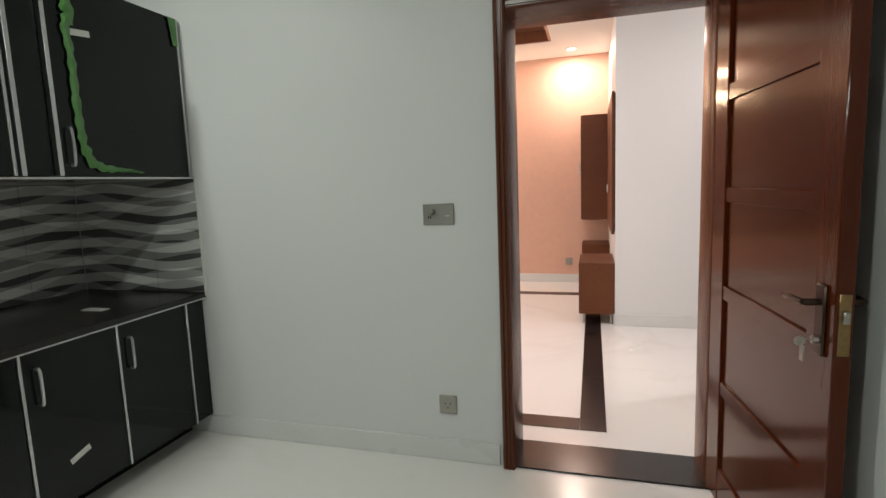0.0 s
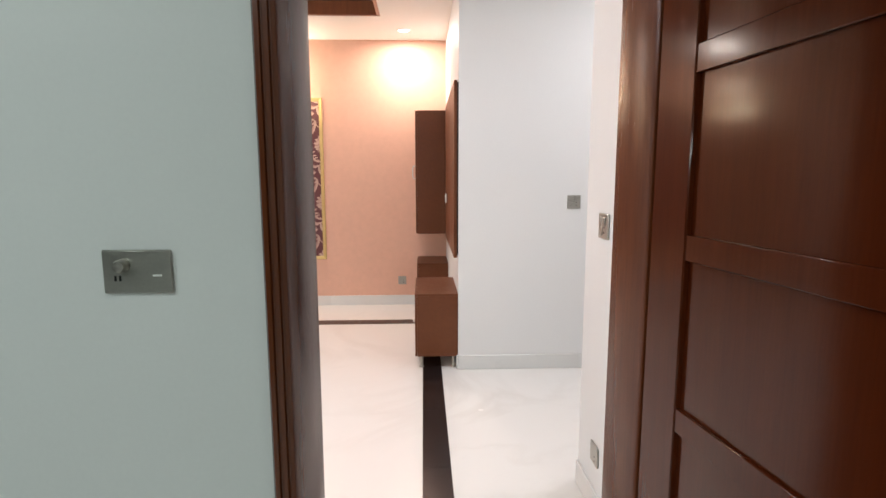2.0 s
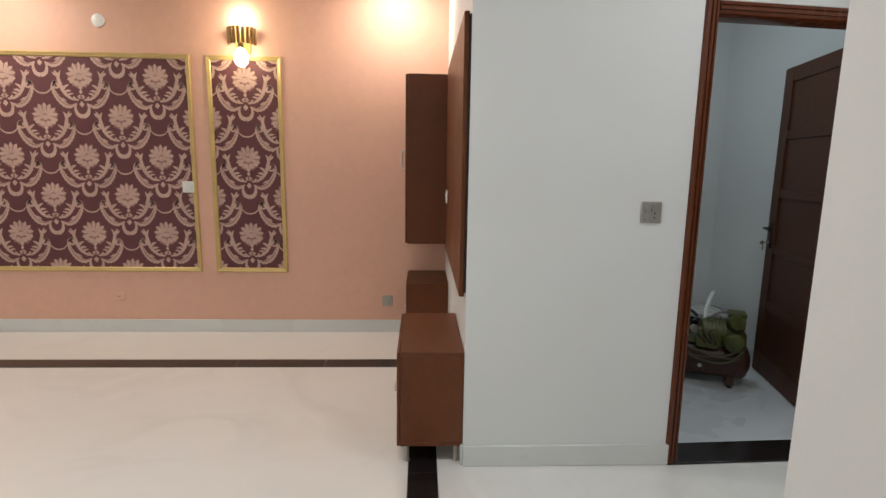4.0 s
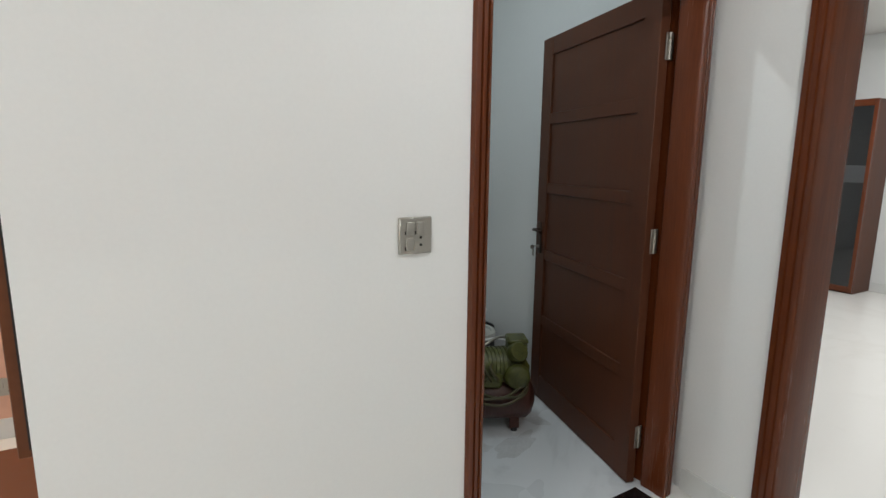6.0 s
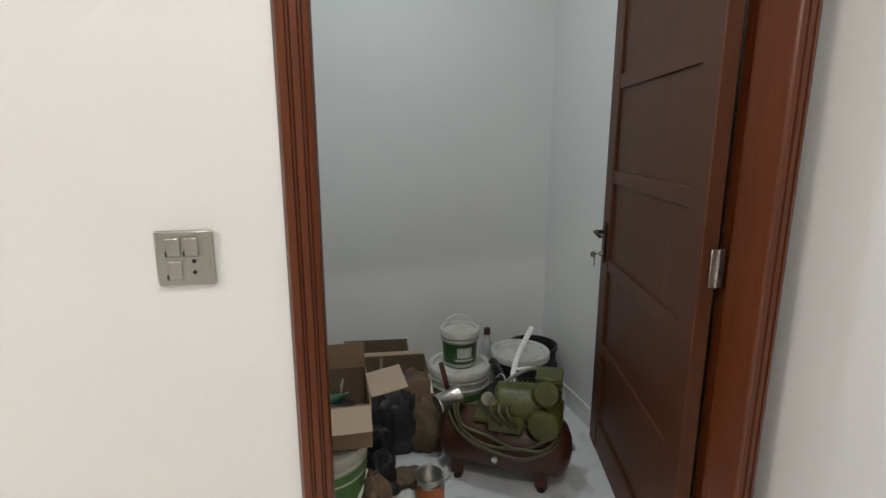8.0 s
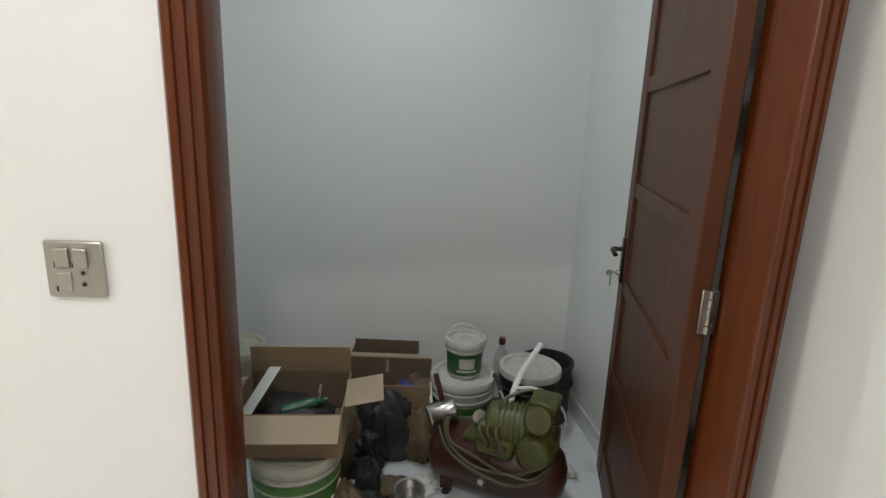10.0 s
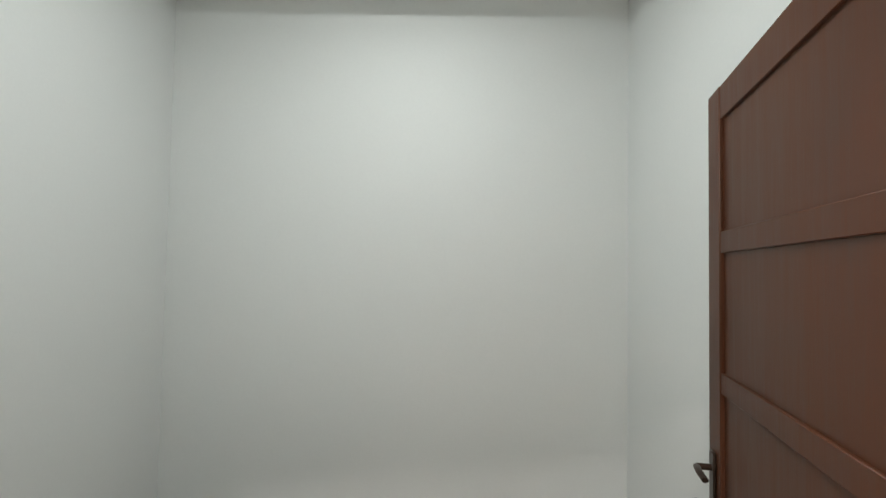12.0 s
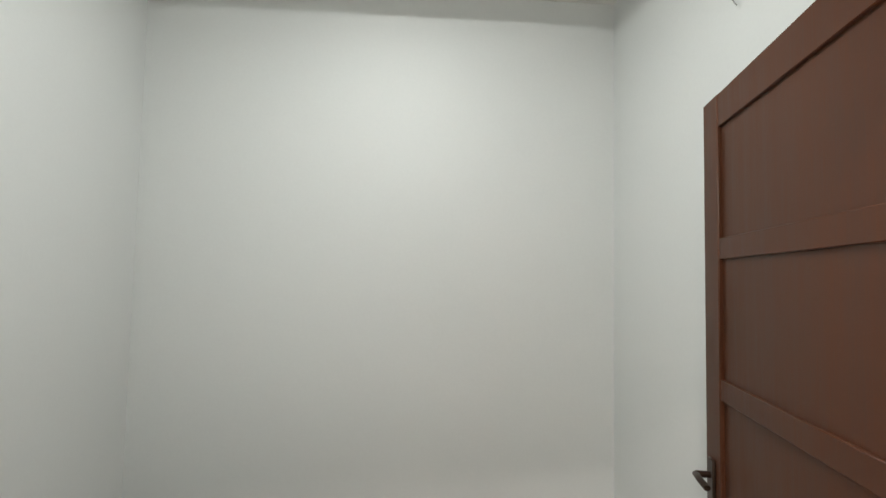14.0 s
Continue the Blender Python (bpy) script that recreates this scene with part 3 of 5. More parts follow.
def sconce(x, z):
    """Gold ribbed half-round wall lamp over a glowing glass bulb."""
    ob = thing("wall_lamp", "gold ribbed half-round wall lamp with a glowing bulb", "lamp", pose(x, PEACHY, z))
    bm = bm_new()
    box(bm, -0.06, 0.06, -0.012, 0.0, -0.12, 0.08, bevel=0.004)
    part("back_plate", bm, GOLD, ob)
    n = 9
    for i in range(n):
        a = math.pi * (i + 0.5) / n
        bm = bm_new()
        lathe(bm, [(0.0, -0.062), (0.012, -0.062), (0.0125, 0.06), (0.0, 0.064)], pose(0.1 * math.cos(a), -0.1 * math.sin(a) - 0.004, 0), 10)
        part("rib", bm, BRASS, ob)
    for zz in (-0.03, 0.03):
        bm = bm_new()
        tube(bm, [(0.085 * math.cos(math.pi * k / 16), -0.085 * math.sin(math.pi * k / 16) - 0.004, zz) for k in range(17)], 0.005, 6)
        part("band", bm, GOLD, ob)
    bm = bm_new()
    lathe(bm, [(0.0, 0.0), (0.018, 0.0), (0.02, -0.045), (0.0, -0.047)], pose(0, -0.055, -0.05), 14)
    part("socket", bm, BRASS, ob)
    bm = bm_new()
    lathe(bm, [(0.018, -0.09), (0.03, -0.1), (0.046, -0.13), (0.052, -0.165), (0.044, -0.2), (0.024, -0.222), (0.0, -0.228)], pose(0, -0.055, 0), 22)
    part("bulb", bm, BULB, ob, "glowing clear bulb")
    data = bpy.data.lights.new("sconce_lamp", "POINT")
    data.energy, data.color, data.shadow_soft_size = SCONCE_WATTS, (1.0, 0.78, 0.5), 0.05
    new("sconce_lamp", data).location = (x, PEACHY - 0.13, z - 0.15)
    data = bpy.data.lights.new("sconce_uplight", "POINT")
    data.energy, data.color, data.shadow_soft_size = SCONCE_WATTS * 0.8, (1.0, 0.82, 0.58), 0.03
    new("sconce_uplight", data).location = (x, PEACHY - 0.06, z + 0.12)


sconce(-1.575, 2.335)
# unseen second wall lamp, added at the far end of the peach wall
sconce(-3.9, 2.335)


# ---- electrical plates ----
def plate(label, m, w, h, layout, material=None, category="switch"):
    """A wall plate facing local -y, centred at the origin: layout gives (kind, x, z, w, h) of rockers, round holes and slots."""
    ob = thing("wall_switch" if category == "switch" else "wall_socket", label, category, m)
    bm = bm_new()
    box(bm, -w / 2, w / 2, -0.009, 0.0, -h / 2, h / 2, bevel=0.003)
    part("cover", bm, material or STEEL, ob)
    for kind, x, z, a, b in layout:
        bm = bm_new()
        if kind == "rocker":
            box(bm, x - a / 2, x + a / 2, -0.013, -0.008, z - b / 2, z + b / 2, m=pose(0, 0, 0, 3, 0, 0), bevel=0.0015)
            part("rocker", bm, material or STEEL, ob)
        elif kind == "knob":
            lathe(bm, [(0.0, 0.024), (a * 0.8, 0.023), (a, 0.017), (a * 1.05, 0.0)], pose(x, -0.008, z, 90, 0, 0), 18)
            part("knob", bm, HINGE, ob)
        elif kind == "hole":
            lathe(bm, [(0.0, 0.0016), (a, 0.0016), (a, 0.0)], pose(x, -0.009, z, 90, 0, 0), 12)
            part("hole", bm, DARK, ob)
        else:
            box(bm, x - a / 2, x + a / 2, -0.0105, -0.0085, z - b / 2, z + b / 2)
            part("indicator", bm, WHITEP if kind == "glowbar" else DARK, ob)
    return ob


FOUR = [("rocker", -0.016, 0.02, 0.022, 0.032), ("rocker", 0.012, 0.02, 0.022, 0.032), ("rocker", -0.016, -0.02, 0.022, 0.032),
        ("hole", 0.014, -0.005, 0.0035, 0), ("hole", 0.014, -0.024, 0.0035, 0), ("slot", -0.029, 0.008, 0.002, 0.009), ("slot", -0.001, 0.008, 0.002, 0.009), ("slot", -0.029, -0.032, 0.002, 0.009)]
plate("square satin steel plate with switches and a two-pin socket", pose(0.808, 0, 1.208), 0.092, 0.094, FOUR, category="switch")
plate("wide dark steel switch plate with a dimmer knob", pose(-0.856, KY0, 1.176), 0.146, 0.094,
      [("knob", -0.028, 0.014, 0.014, 0), ("slot", -0.046, -0.014, 0.004, 0.012), ("slot", -0.036, -0.014, 0.004, 0.012), ("glowbar", 0.042, -0.008, 0.018, 0.004)], category="switch")
plate("small square steel wall socket near the floor", pose(-0.845, KY0, 0.277), 0.084, 0.09,
      [("hole", -0.012, 0.006, 0.0035, 0), ("hole", 0.012, 0.006, 0.0035, 0), ("hole", 0.0, -0.014, 0.0035, 0)], category="socket")
plate("square brassy switch plate on the passage wall", pose(0.452, -1.645, 1.19, 0, 0, -90), 0.1, 0.098, FOUR, category="switch")
plate("square steel wall socket low on the passage wall", pose(0.452, -1.64, 0.255, 0, 0, -90), 0.085, 0.085, FOUR[3:5], category="socket")
plate("pale square switch plate on the patterned wallpaper", pose(-2.05, PEACHY - 0.005, 1.195), 0.09, 0.09, [("rocker", 0, 0, 0.05, 0.06)], WHITEP)
plate("small grey wall socket on the peach wall", pose(-0.48, PEACHY, 0.27), 0.085, 0.09, FOUR[3:5] + [("rocker", -0.014, 0.01, 0.02, 0.03)], category="socket")
plate("small peach-painted wall socket near the skirting", pose(-2.66, PEACHY, 0.3), 0.09, 0.07, [("slot", 0, 0, 0.02, 0.004)], PEACH, category="socket")
cover = thing("round_cover", "small round white blanking cover high on the wall", "cover", pose(-2.64, PEACHY, 2.43))
bm = bm_new()
lathe(bm, [(0.0, 0.014), (0.03, 0.013), (0.046, 0.009), (0.05, 0.0)], pose(0, 0, 0, 90, 0, 0), 28)
part("cap", bm, WHITEP, cover)


# ---- wallpaper panels ----
def ribbon(verts, faces, pts, widths, y):
    """A flat band in the x-z plane along the points."""
    base = len(verts)
    n = len(pts)
    for i in range(n):
        a, b = pts[max(0, i - 1)], pts[min(n - 1, i + 1)]
        dx, dz = b[0] - a[0], b[1] - a[1]
        d = math.hypot(dx, dz) or 1
        w = widths[i] if not isinstance(widths, float) else widths
        nx, nz = -dz / d * w / 2, dx / d * w / 2
        verts += [(pts[i][0] + nx, y, pts[i][1] + nz), (pts[i][0] - nx, y, pts[i][1] - nz)]
    for i in range(n - 1):
        k = base + 2 * i
        faces.append((k, k + 1, k + 3, k + 2))


def blob(verts, faces, cx, cz, r, lobes, depth, y, stretch=1.0, turn=0.0, n=40):
    base = len(verts)
    verts.append((cx, y, cz))
    for i in range(n):
        a = math.tau * i / n + turn
        q = r * (1 - depth + depth * abs(math.cos(a * lobes / 2)))
        verts.append((cx + q * math.cos(a), y, cz + q * stretch * math.sin(a)))
    for i in range(n):
        faces.append((base, base + 1 + i, base + 1 + (i + 1) % n))


def scroll(ctrl, widths, n=7):
    """A smooth path through the control points with a width at each, serrated a little like a leaf edge."""
    pts = curve_pts([(x, 0.0, z) for x, z in ctrl], n)
    out = []
    for i in range(len(pts)):
        t = i / (len(pts) - 1) * (len(widths) - 1)
        k = min(int(t), len(widths) - 2)
        w = widths[k] * (1 - t + k) + widths[k + 1] * (t - k)
        out.append(w * (1 + 0.2 * math.sin(i * 2.1)))
    return [(p[0], p[2]) for p in pts], out


def spiral(cx, cz, r, start, turn):
    return [(cx + r * (1 - 0.75 * i / 9) * math.cos(start + turn * i / 9), cz + r * (1 - 0.75 * i / 9) * math.sin(start + turn * i / 9)) for i in range(10)]


def motif(light, shade, cx, cz, s):
    """One damask repeat: crown-shaped flower, mirrored acanthus crescents with curls, leafy inner stems, a hanging loop and a thin swag."""
    lv, lf = light
    sv, sf = shade

    def put(store, y, pts, wid, sg):
        ribbon(store[0], store[1], [(cx + sg * x * s, cz + z * s) for x, z in pts], [w * s for w in wid], y)

    # flower: ragged leafy crown, overlapping pale petals, small shaded heart
    blob(sv, sf, cx, cz + 0.002, 0.096 * s, 17, 0.22, -0.0026, 1.0, 0.1)
    for ring, r, n, size in ((0, 0.068, 9, 0.021), (1, 0.04, 7, 0.02)):
        for k in range(n):
            a = math.radians(-20 + 220 * k / (n - 1))
            put(light, -0.0034 - 0.0004 * ring, [(q * math.cos(a), q * math.sin(a) + 0.008) for q in (r - 0.026, r - 0.01, r + 0.008, r + 0.02, r + 0.031)], [0.004, size, size * 1.25, size * 0.9, 0.003], 1)
    for sg in (-1, 1):
        for x, z, r in ((0.024, -0.05, 0.024), (0.058, -0.034, 0.022)):
            blob(lv, lf, cx + sg * x * s, cz + z * s, r * s, 7, 0.18, -0.0037 - 0.0002 * (sg > 0), 0.9)
    blob(lv, lf, cx, cz - 0.078 * s, 0.016 * s, 4, 0.2, -0.0042, 1.2)
    blob(lv, lf, cx, cz - 0.004 * s, 0.026 * s, 9, 0.2, -0.0044, 0.8)
    for sg in (-1, 1):
        y = -0.003 - 0.0003 * (sg > 0)
        # outer crescent and its curl
        put(light, y, *scroll([(0.035, -0.2), (0.09, -0.222), (0.14, -0.2), (0.182, -0.15), (0.208, -0.09), (0.205, -0.055), (0.18, -0.035)], [0.008, 0.03, 0.04, 0.035, 0.025, 0.019, 0.018]), sg)
        put(shade, y - 0.0016, *scroll([(0.06, -0.212), (0.12, -0.208), (0.17, -0.162), (0.2, -0.1)], [0.003, 0.008, 0.007, 0.003]), sg)
        put(light, y, spiral(0.176, -0.066, 0.031, math.pi / 2, -6.5), [0.015] * 7 + [0.018, 0.022, 0.02], sg)
        # inner stem rising to a leaf tuft
        put(light, y - 0.0006, *scroll([(0.02, -0.172), (0.07, -0.165), (0.115, -0.13), (0.142, -0.08), (0.156, -0.03), (0.166, 0.012), (0.185, 0.045)], [0.01, 0.018, 0.024, 0.03, 0.026, 0.02, 0.006]), sg)
        for x0, z0, x1, z1, w in ((0.155, -0.01, 0.2, 0.03, 0.02), (0.155, -0.02, 0.138, 0.04, 0.018), (0.13, -0.1, 0.085, -0.06, 0.02), (0.12, -0.12, 0.07, -0.105, 0.02), (0.1, -0.145, 0.055, -0.125, 0.016), (0.11, -0.185, 0.155, -0.165, 0.016), (0.03, -0.18, 0.06, -0.145, 0.014)):
            m = ((x0 + x1) / 2 + 0.006, (z0 + z1) / 2 + 0.006)
            put(light, y - 0.001, [(x0, z0), ((x0 + m[0]) / 2, (z0 + m[1]) / 2), m, ((x1 + m[0]) / 2, (z1 + m[1]) / 2), (x1, z1)], [0.004, w * 0.8, w, w * 0.7, 0.003], sg)
        # half of the swag to the neighbour, half of the hanging loop
        put(light, y - 0.0012, *scroll([(0.215, -0.085), (0.238, -0.112), (0.262, -0.124), (0.2845, -0.127)], [0.006, 0.01, 0.011, 0.012]), sg)
        put(light, y - 0.0014, *scroll([(0.046, -0.2), (0.05, -0.245), (0.034, -0.282), (0.0, -0.298)], [0.01, 0.022, 0.03, 0.032]), sg)
    blob(lv, lf, cx, cz - 0.112 * s, 0.012 * s, 4, 0.2, -0.0046, 1.4)
    blob(lv, lf, cx, cz - 0.15 * s, 0.03 * s, 6, 0.4, -0.0048, 0.6)
    blob(lv, lf, cx, cz - 0.205 * s, 0.018 * s, 4, 0.3, -0.0046, 1.2)
    blob(sv, sf, cx, cz - 0.152 * s, 0.012 * s, 4, 0.2, -0.0054, 1.0)


def clip_mesh(name, data_pair, x0, x1, z0, z1, material, parent):
    """Trims the print to its panel."""
    mesh = bpy.data.meshes.new(name)
    mesh.from_pydata(data_pair[0], [], data_pair[1])
    b = bmesh.new()
    b.from_mesh(mesh)
    for co, no in (((x0, 0, 0), (-1, 0, 0)), ((x1, 0, 0), (1, 0, 0)), ((0, 0, z0), (0, 0, -1)), ((0, 0, z1), (0, 0, 1))):
        bmesh.ops.bisect_plane(b, geom=b.verts[:] + b.edges[:] + b.faces[:], plane_co=co, plane_no=no, clear_outer=True)
    b.to_mesh(mesh)
    b.free()
    mesh.materials.append(material)
    ob = new(name, mesh)
    ob.parent = parent
    return ob


def wallpaper_panel(x0, x1, z0, z1, phase, label):
    ob = thing("wallpaper_panel", label, "wall panel", pose(0, PEACHY, 0), "framed wallpaper panels")
    f = 0.036
    bm = bm_new()
    box(bm, x0 + f * 0.6, x1 - f * 0.6, -0.002, 0.0, z0 + f * 0.6, z1 - f * 0.6)
    part("paper", bm, PAPERGROUND, ob)
    light, shade = ([], []), ([], [])
    pw, ph = 0.567, 0.605
    for j in range(-1, 8):
        for i in range(-5, 3):
            cx = -1.575 + phase + i * pw + (pw / 2 if j % 2 else 0)
            cz = 2.02 - j * ph / 2
            if x0 - 0.35 < cx < x1 + 0.35 and z0 - 0.35 < cz < z1 + 0.35:
                motif(light, shade, cx, cz, 1.0)
    clip_mesh("print", light, x0 + f, x1 - f, z0 + f, z1 - f, PAPERPRINT, ob)
    clip_mesh("print_shading", shade, x0 + f, x1 - f, z0 + f, z1 - f, PAPERSHADE, ob)
    # moulded gold frame, mitred
    prof = [(0.0, 0.0), (0.0, 0.012), (0.006, 0.017), (0.014, 0.015), (0.02, 0.011), (0.028, 0.012), (f, 0.004), (f, 0.0)]
    corners = [(x0, z0), (x1, z0), (x1, z1), (x0, z1)]
    for k in range(4):
        (ax, az), (bx_, bz) = corners[k], corners[(k + 1) % 4]
        dx, dz = (bx_ - ax), (bz - az)
        d = math.hypot(dx, dz)
        ux, uz = dx / d, dz / d
        nx, nz = -uz, ux
        bm = bm_new()
        r0 = [bm.verts.new((ax + nx * u + ux * u, -v, az + nz * u + uz * u)) for u, v in prof]
        r1 = [bm.verts.new((bx_ + nx * u - ux * u, -v, bz + nz * u - uz * u)) for u, v in prof]
        for i in range(len(prof) - 1):
            bm.faces.new((r0[i], r0[i + 1], r1[i + 1], r1[i]))
        part("moulding", bm, GOLD, ob, "gold painted moulding")
    return ob


wallpaper_panel(-1.862, -1.29, 0.508, 2.2, 0.0, "narrow maroon damask wallpaper panel in a gold moulding")
wallpaper_panel(-3.62, -1.98, 0.508, 2.2, -0.105, "wide maroon damask wallpaper panel in a gold moulding")


# ---- television wall unit ----
def low_cabinet(y0, y1, z0, z1, label):
    ob = thing("tv_cabinet", label, "cabinet", pose(-0.148, (y0 + y1) / 2, 0), "low cabinets of the wall unit")
    d, w = 0.146, (y1 - y0) / 2
    t = 0.018
    bx("top", UNITWOOD, ob, (-d, d, -w, w, z1 - t, z1), 0.0015)
    bx("bottom", UNITWOOD, ob, (-d, d, -w, w, z0, z0 + t), 0.0015)
    bx("side_panel", UNITWOOD, ob, (-d, d, -w, -w + t, z0 + t, z1 - t), 0.0015)
    bx("side_panel", UNITWOOD, ob, (-d, d, w - t, w, z0 + t, z1 - t), 0.0015)
    bx("back", UNITWOOD, ob, (d - 0.008, d, -w + t, w - t, z0 + t, z1 - t), 0.0)
    n = 2 if w > 0.25 else 1
    for i in range(n):
        a, b = -w + 2 * w * i / n, -w + 2 * w * (i + 1) / n
        dr = bx("drawer_front", UNITWOOD, ob, (-d - 0.016, -d - 0.001, a + 0.002, b - 0.002, z0 + 0.002, z1 - 0.003), 0.002)
        bx("handle", ALU, dr, (-d - 0.034, -d - 0.014, (a + b) / 2 - 0.05, (a + b) / 2 + 0.05, (z0 + z1) / 2 - 0.006, (z0 + z1) / 2 + 0.006), 0.003)
    for fx in (-d + 0.03, d - 0.03):
        for fy in (-w + 0.04, w - 0.04):
            bm = bm_new()
            lathe(bm, [(0.0, z0), (0.014, z0), (0.012, 0.02), (0.018, 0.006), (0.018, 0.0045), (0.0, 0.0045)], pose(fx, fy, 0), 14)
            part("foot", bm, HINGE, ob, "chrome foot")
    return ob


low_cabinet(0.01, 0.645, 0.094, 0.556, "low chestnut laminate cabinet on short chrome feet")
low_cabinet(1.45, 1.93, 0.094, 0.54, "low chestnut laminate cabinet in the corner")

wc = thing("wall_cabinet", "tall narrow chestnut laminate cabinet hung on the wall", "cabinet", pose(0, 0, 0))
bx("body", UNITWOOD, wc, (-0.3, 0.0, 1.45, 1.93, 0.834, 2.013), 0.002)
dr = bx("door", UNITWOOD, wc, (-0.318, -0.3005, 1.453, 1.927, 0.838, 2.009), 0.002)
bm = bm_new()
tube(bm, curve_pts([(-0.318, 1.5, 1.37), (-0.34, 1.5, 1.375), (-0.345, 1.5, 1.43), (-0.34, 1.5, 1.485), (-0.318, 1.5, 1.49)], 4), 0.006, 8)
part("handle", bm, ALU, dr, "pale metal bow handle")

tp = thing("television_backboard", "chestnut laminate backboard on the wall for a television", "backboard", pose(0, 0, 0))
bx("board", UNITWOOD, tp, (-0.03, -0.008, 0.035, 1.44, 0.812, 2.035), 0.002)
bx("backing", DARK, tp, (-0.008, 0.0, 0.02, 1.43, 0.835, 2.02), 0.0, "black backing strip")
plate("small pale switch plate on the television panel", pose(-0.03, 1.22, 1.19, 0, 0, -90), 0.08, 0.09, [("rocker", 0, 0, 0.04, 0.05)], WHITEP)


# ---- kitchen ----
def kitchen():
    XF = -2.185
    # base units, 0.4 m wide
    strips = [-2.613 - 0.405 * i for i in range(8)]
    edges = [KY0 - 0.004] + strips
    for a, b in zip(edges, edges[1:]):
        ob = thing("base_cabinet", "glossy black kitchen base cabinet with an aluminium edge strip", "cabinet", pose(-2.58, (a + b) / 2, 0), "kitchen base cabinets")
        w = (a - b) / 2
        bx("carcass", GLOSS, ob, (-0.395, 0.372, -w + 0.001, w - 0.001, 0.1, 0.752), 0.0)
        bx("plinth", GLOSS, ob, (-0.395, 0.24, -w, w, 0.0, 0.1), 0.0)
        dr = bx("door", GLOSS, ob, (0.374, 0.394, -w + 0.012, w - 0.002, 0.112, 0.75), 0.002)
        bx("edge_strip", ALU, dr, (0.374, 0.399, -w, -w + 0.0115, 0.112, 0.75), 0.001, "brushed aluminium strip")
        if w > 0.15:
            bm = bm_new()
            tube(bm, curve_pts([(0.394, -w + 0.06, 0.545), (0.415, -w + 0.06, 0.55), (0.418, -w + 0.06, 0.615), (0.415, -w + 0.06, 0.68), (0.394, -w + 0.06, 0.685)], 4), 0.006, 8)
            part("handle", bm, ALU, dr, "aluminium bow handle")
    # worktop
    ob = thing("worktop", "polished black granite kitchen worktop", "worktop", pose(0, 0, 0))
    bx("slab", BLACK, ob, (-2.978, -2.16, -6.2, KY0 - 0.002, 0.755, 0.79), 0.004)
    bx("edge_trim", ALU, ob, (-2.1605, -2.157, -6.2, KY0 - 0.002, 0.757, 0.763), 0.0, "thin pale edge line")
    # upper units
    for a, b, lab in ((KY0 - 0.004, -3.185, "with green protective film peeling off"), (-3.185, -3.325, "as a narrow filler"), (-3.325, -4.03, "with an aluminium strip"), (-4.03, -4.74, "with an aluminium strip"), (-4.74, -5.45, "with an aluminium strip")):
        ob = thing("upper_cabinet", "glossy black kitchen wall cabinet " + lab, "cabinet", pose(-2.57, (a + b) / 2, 0), "kitchen wall cabinets")
        w = (a - b) / 2
        bx("carcass", GLOSS, ob, (-0.4, 0.378, -w + 0.001, w - 0.001, 1.395, 2.17), 0.0)
        dr = bx("door", GLOSS, ob, (0.38, 0.4, -w + 0.018, w - 0.026, 1.398, 2.168), 0.002)
        bx("edge_strip", ALU, dr, (0.38, 0.406, -w, -w + 0.0175, 1.398, 2.168), 0.001, "brushed aluminium strip")
        bx("bottom_trim", ALU, ob, (0.37, 0.405, -w, w, 1.386, 1.394), 0.0, "pale bottom edge line")
        if w > 0.3:
            bx("edge_strip", ALU, dr, (0.38, 0.404, w - 0.0255, w - 0.014, 1.398, 2.168), 0.001, "brushed aluminium strip")
            bm = bm_new()
            tube(bm, curve_pts([(0.4, -w + 0.055, 1.44), (0.42, -w + 0.055, 1.445), (0.424, -w + 0.055, 1.51), (0.42, -w + 0.055, 1.58), (0.4, -w + 0.055, 1.585)], 4), 0.0055, 8)
            part("handle", bm, ALU, dr, "aluminium bow handle")
        if "green" in lab:
            bm = bm_new()
            rng = random.Random(4)
            path = [(-0.245, 2.165, 0.055), (-0.25, 2.1, 0.05), (-0.24, 2.02, 0.052), (-0.262, 1.98, 0.035), (-0.25, 1.9, 0.036), (-0.248, 1.8, 0.034), (-0.25, 1.7, 0.036), (-0.246, 1.6, 0.034), (-0.24, 1.52, 0.036), (-0.215, 1.455, 0.044), (-0.16, 1.43, 0.03), (-0.09, 1.425, 0.02), (-0.03, 1.422, 0.012), (0.06, 1.41, 0.006)]
            fine = []
            for i in range(len(path) - 1):
                for k in range(5):
                    t = k / 5
                    fine.append([path[i][q] * (1 - t) + path[i + 1][q] * t for q in range(3)])
            prev = None
            for i, (y, z, wd) in enumerate(fine):
                nxt = fine[min(i + 1, len(fine) - 1)]
                dy, dz = nxt[0] - y, nxt[1] - z
                d = math.hypot(dy, dz) or 1
                ny, nz = -dz / d, dy / d
                j = wd * (0.5 + 0.12 * math.sin(i * 1.7) + 0.08 * rng.random())
                row = [bm.verts.new((0.4035 + lift + 0.003 * rng.random(), y + ny * j * s, z + nz * j * s)) for s, lift in ((-1, 0.004), (-0.4, 0.012), (0.3, 0.006), (1, 0.001))]
                if prev:
                    for q in range(3):
                        bm.faces.new((prev[q], prev[q + 1], row[q + 1], row[q]))
                prev = row
            part("green_film", bm, GREENFILM, dr, "crumpled green protective film strip")
            bm = bm_new()
            for k in range(12):
                z = 2.165 - k * 0.012
                w2 = 0.024 * (1 - k / 14) + 0.004 * rng.random()
                a_ = [bm.verts.new((0.4075 + 0.003 * rng.random(), 0.3 - w2, z)), bm.verts.new((0.4065, 0.327, z))]
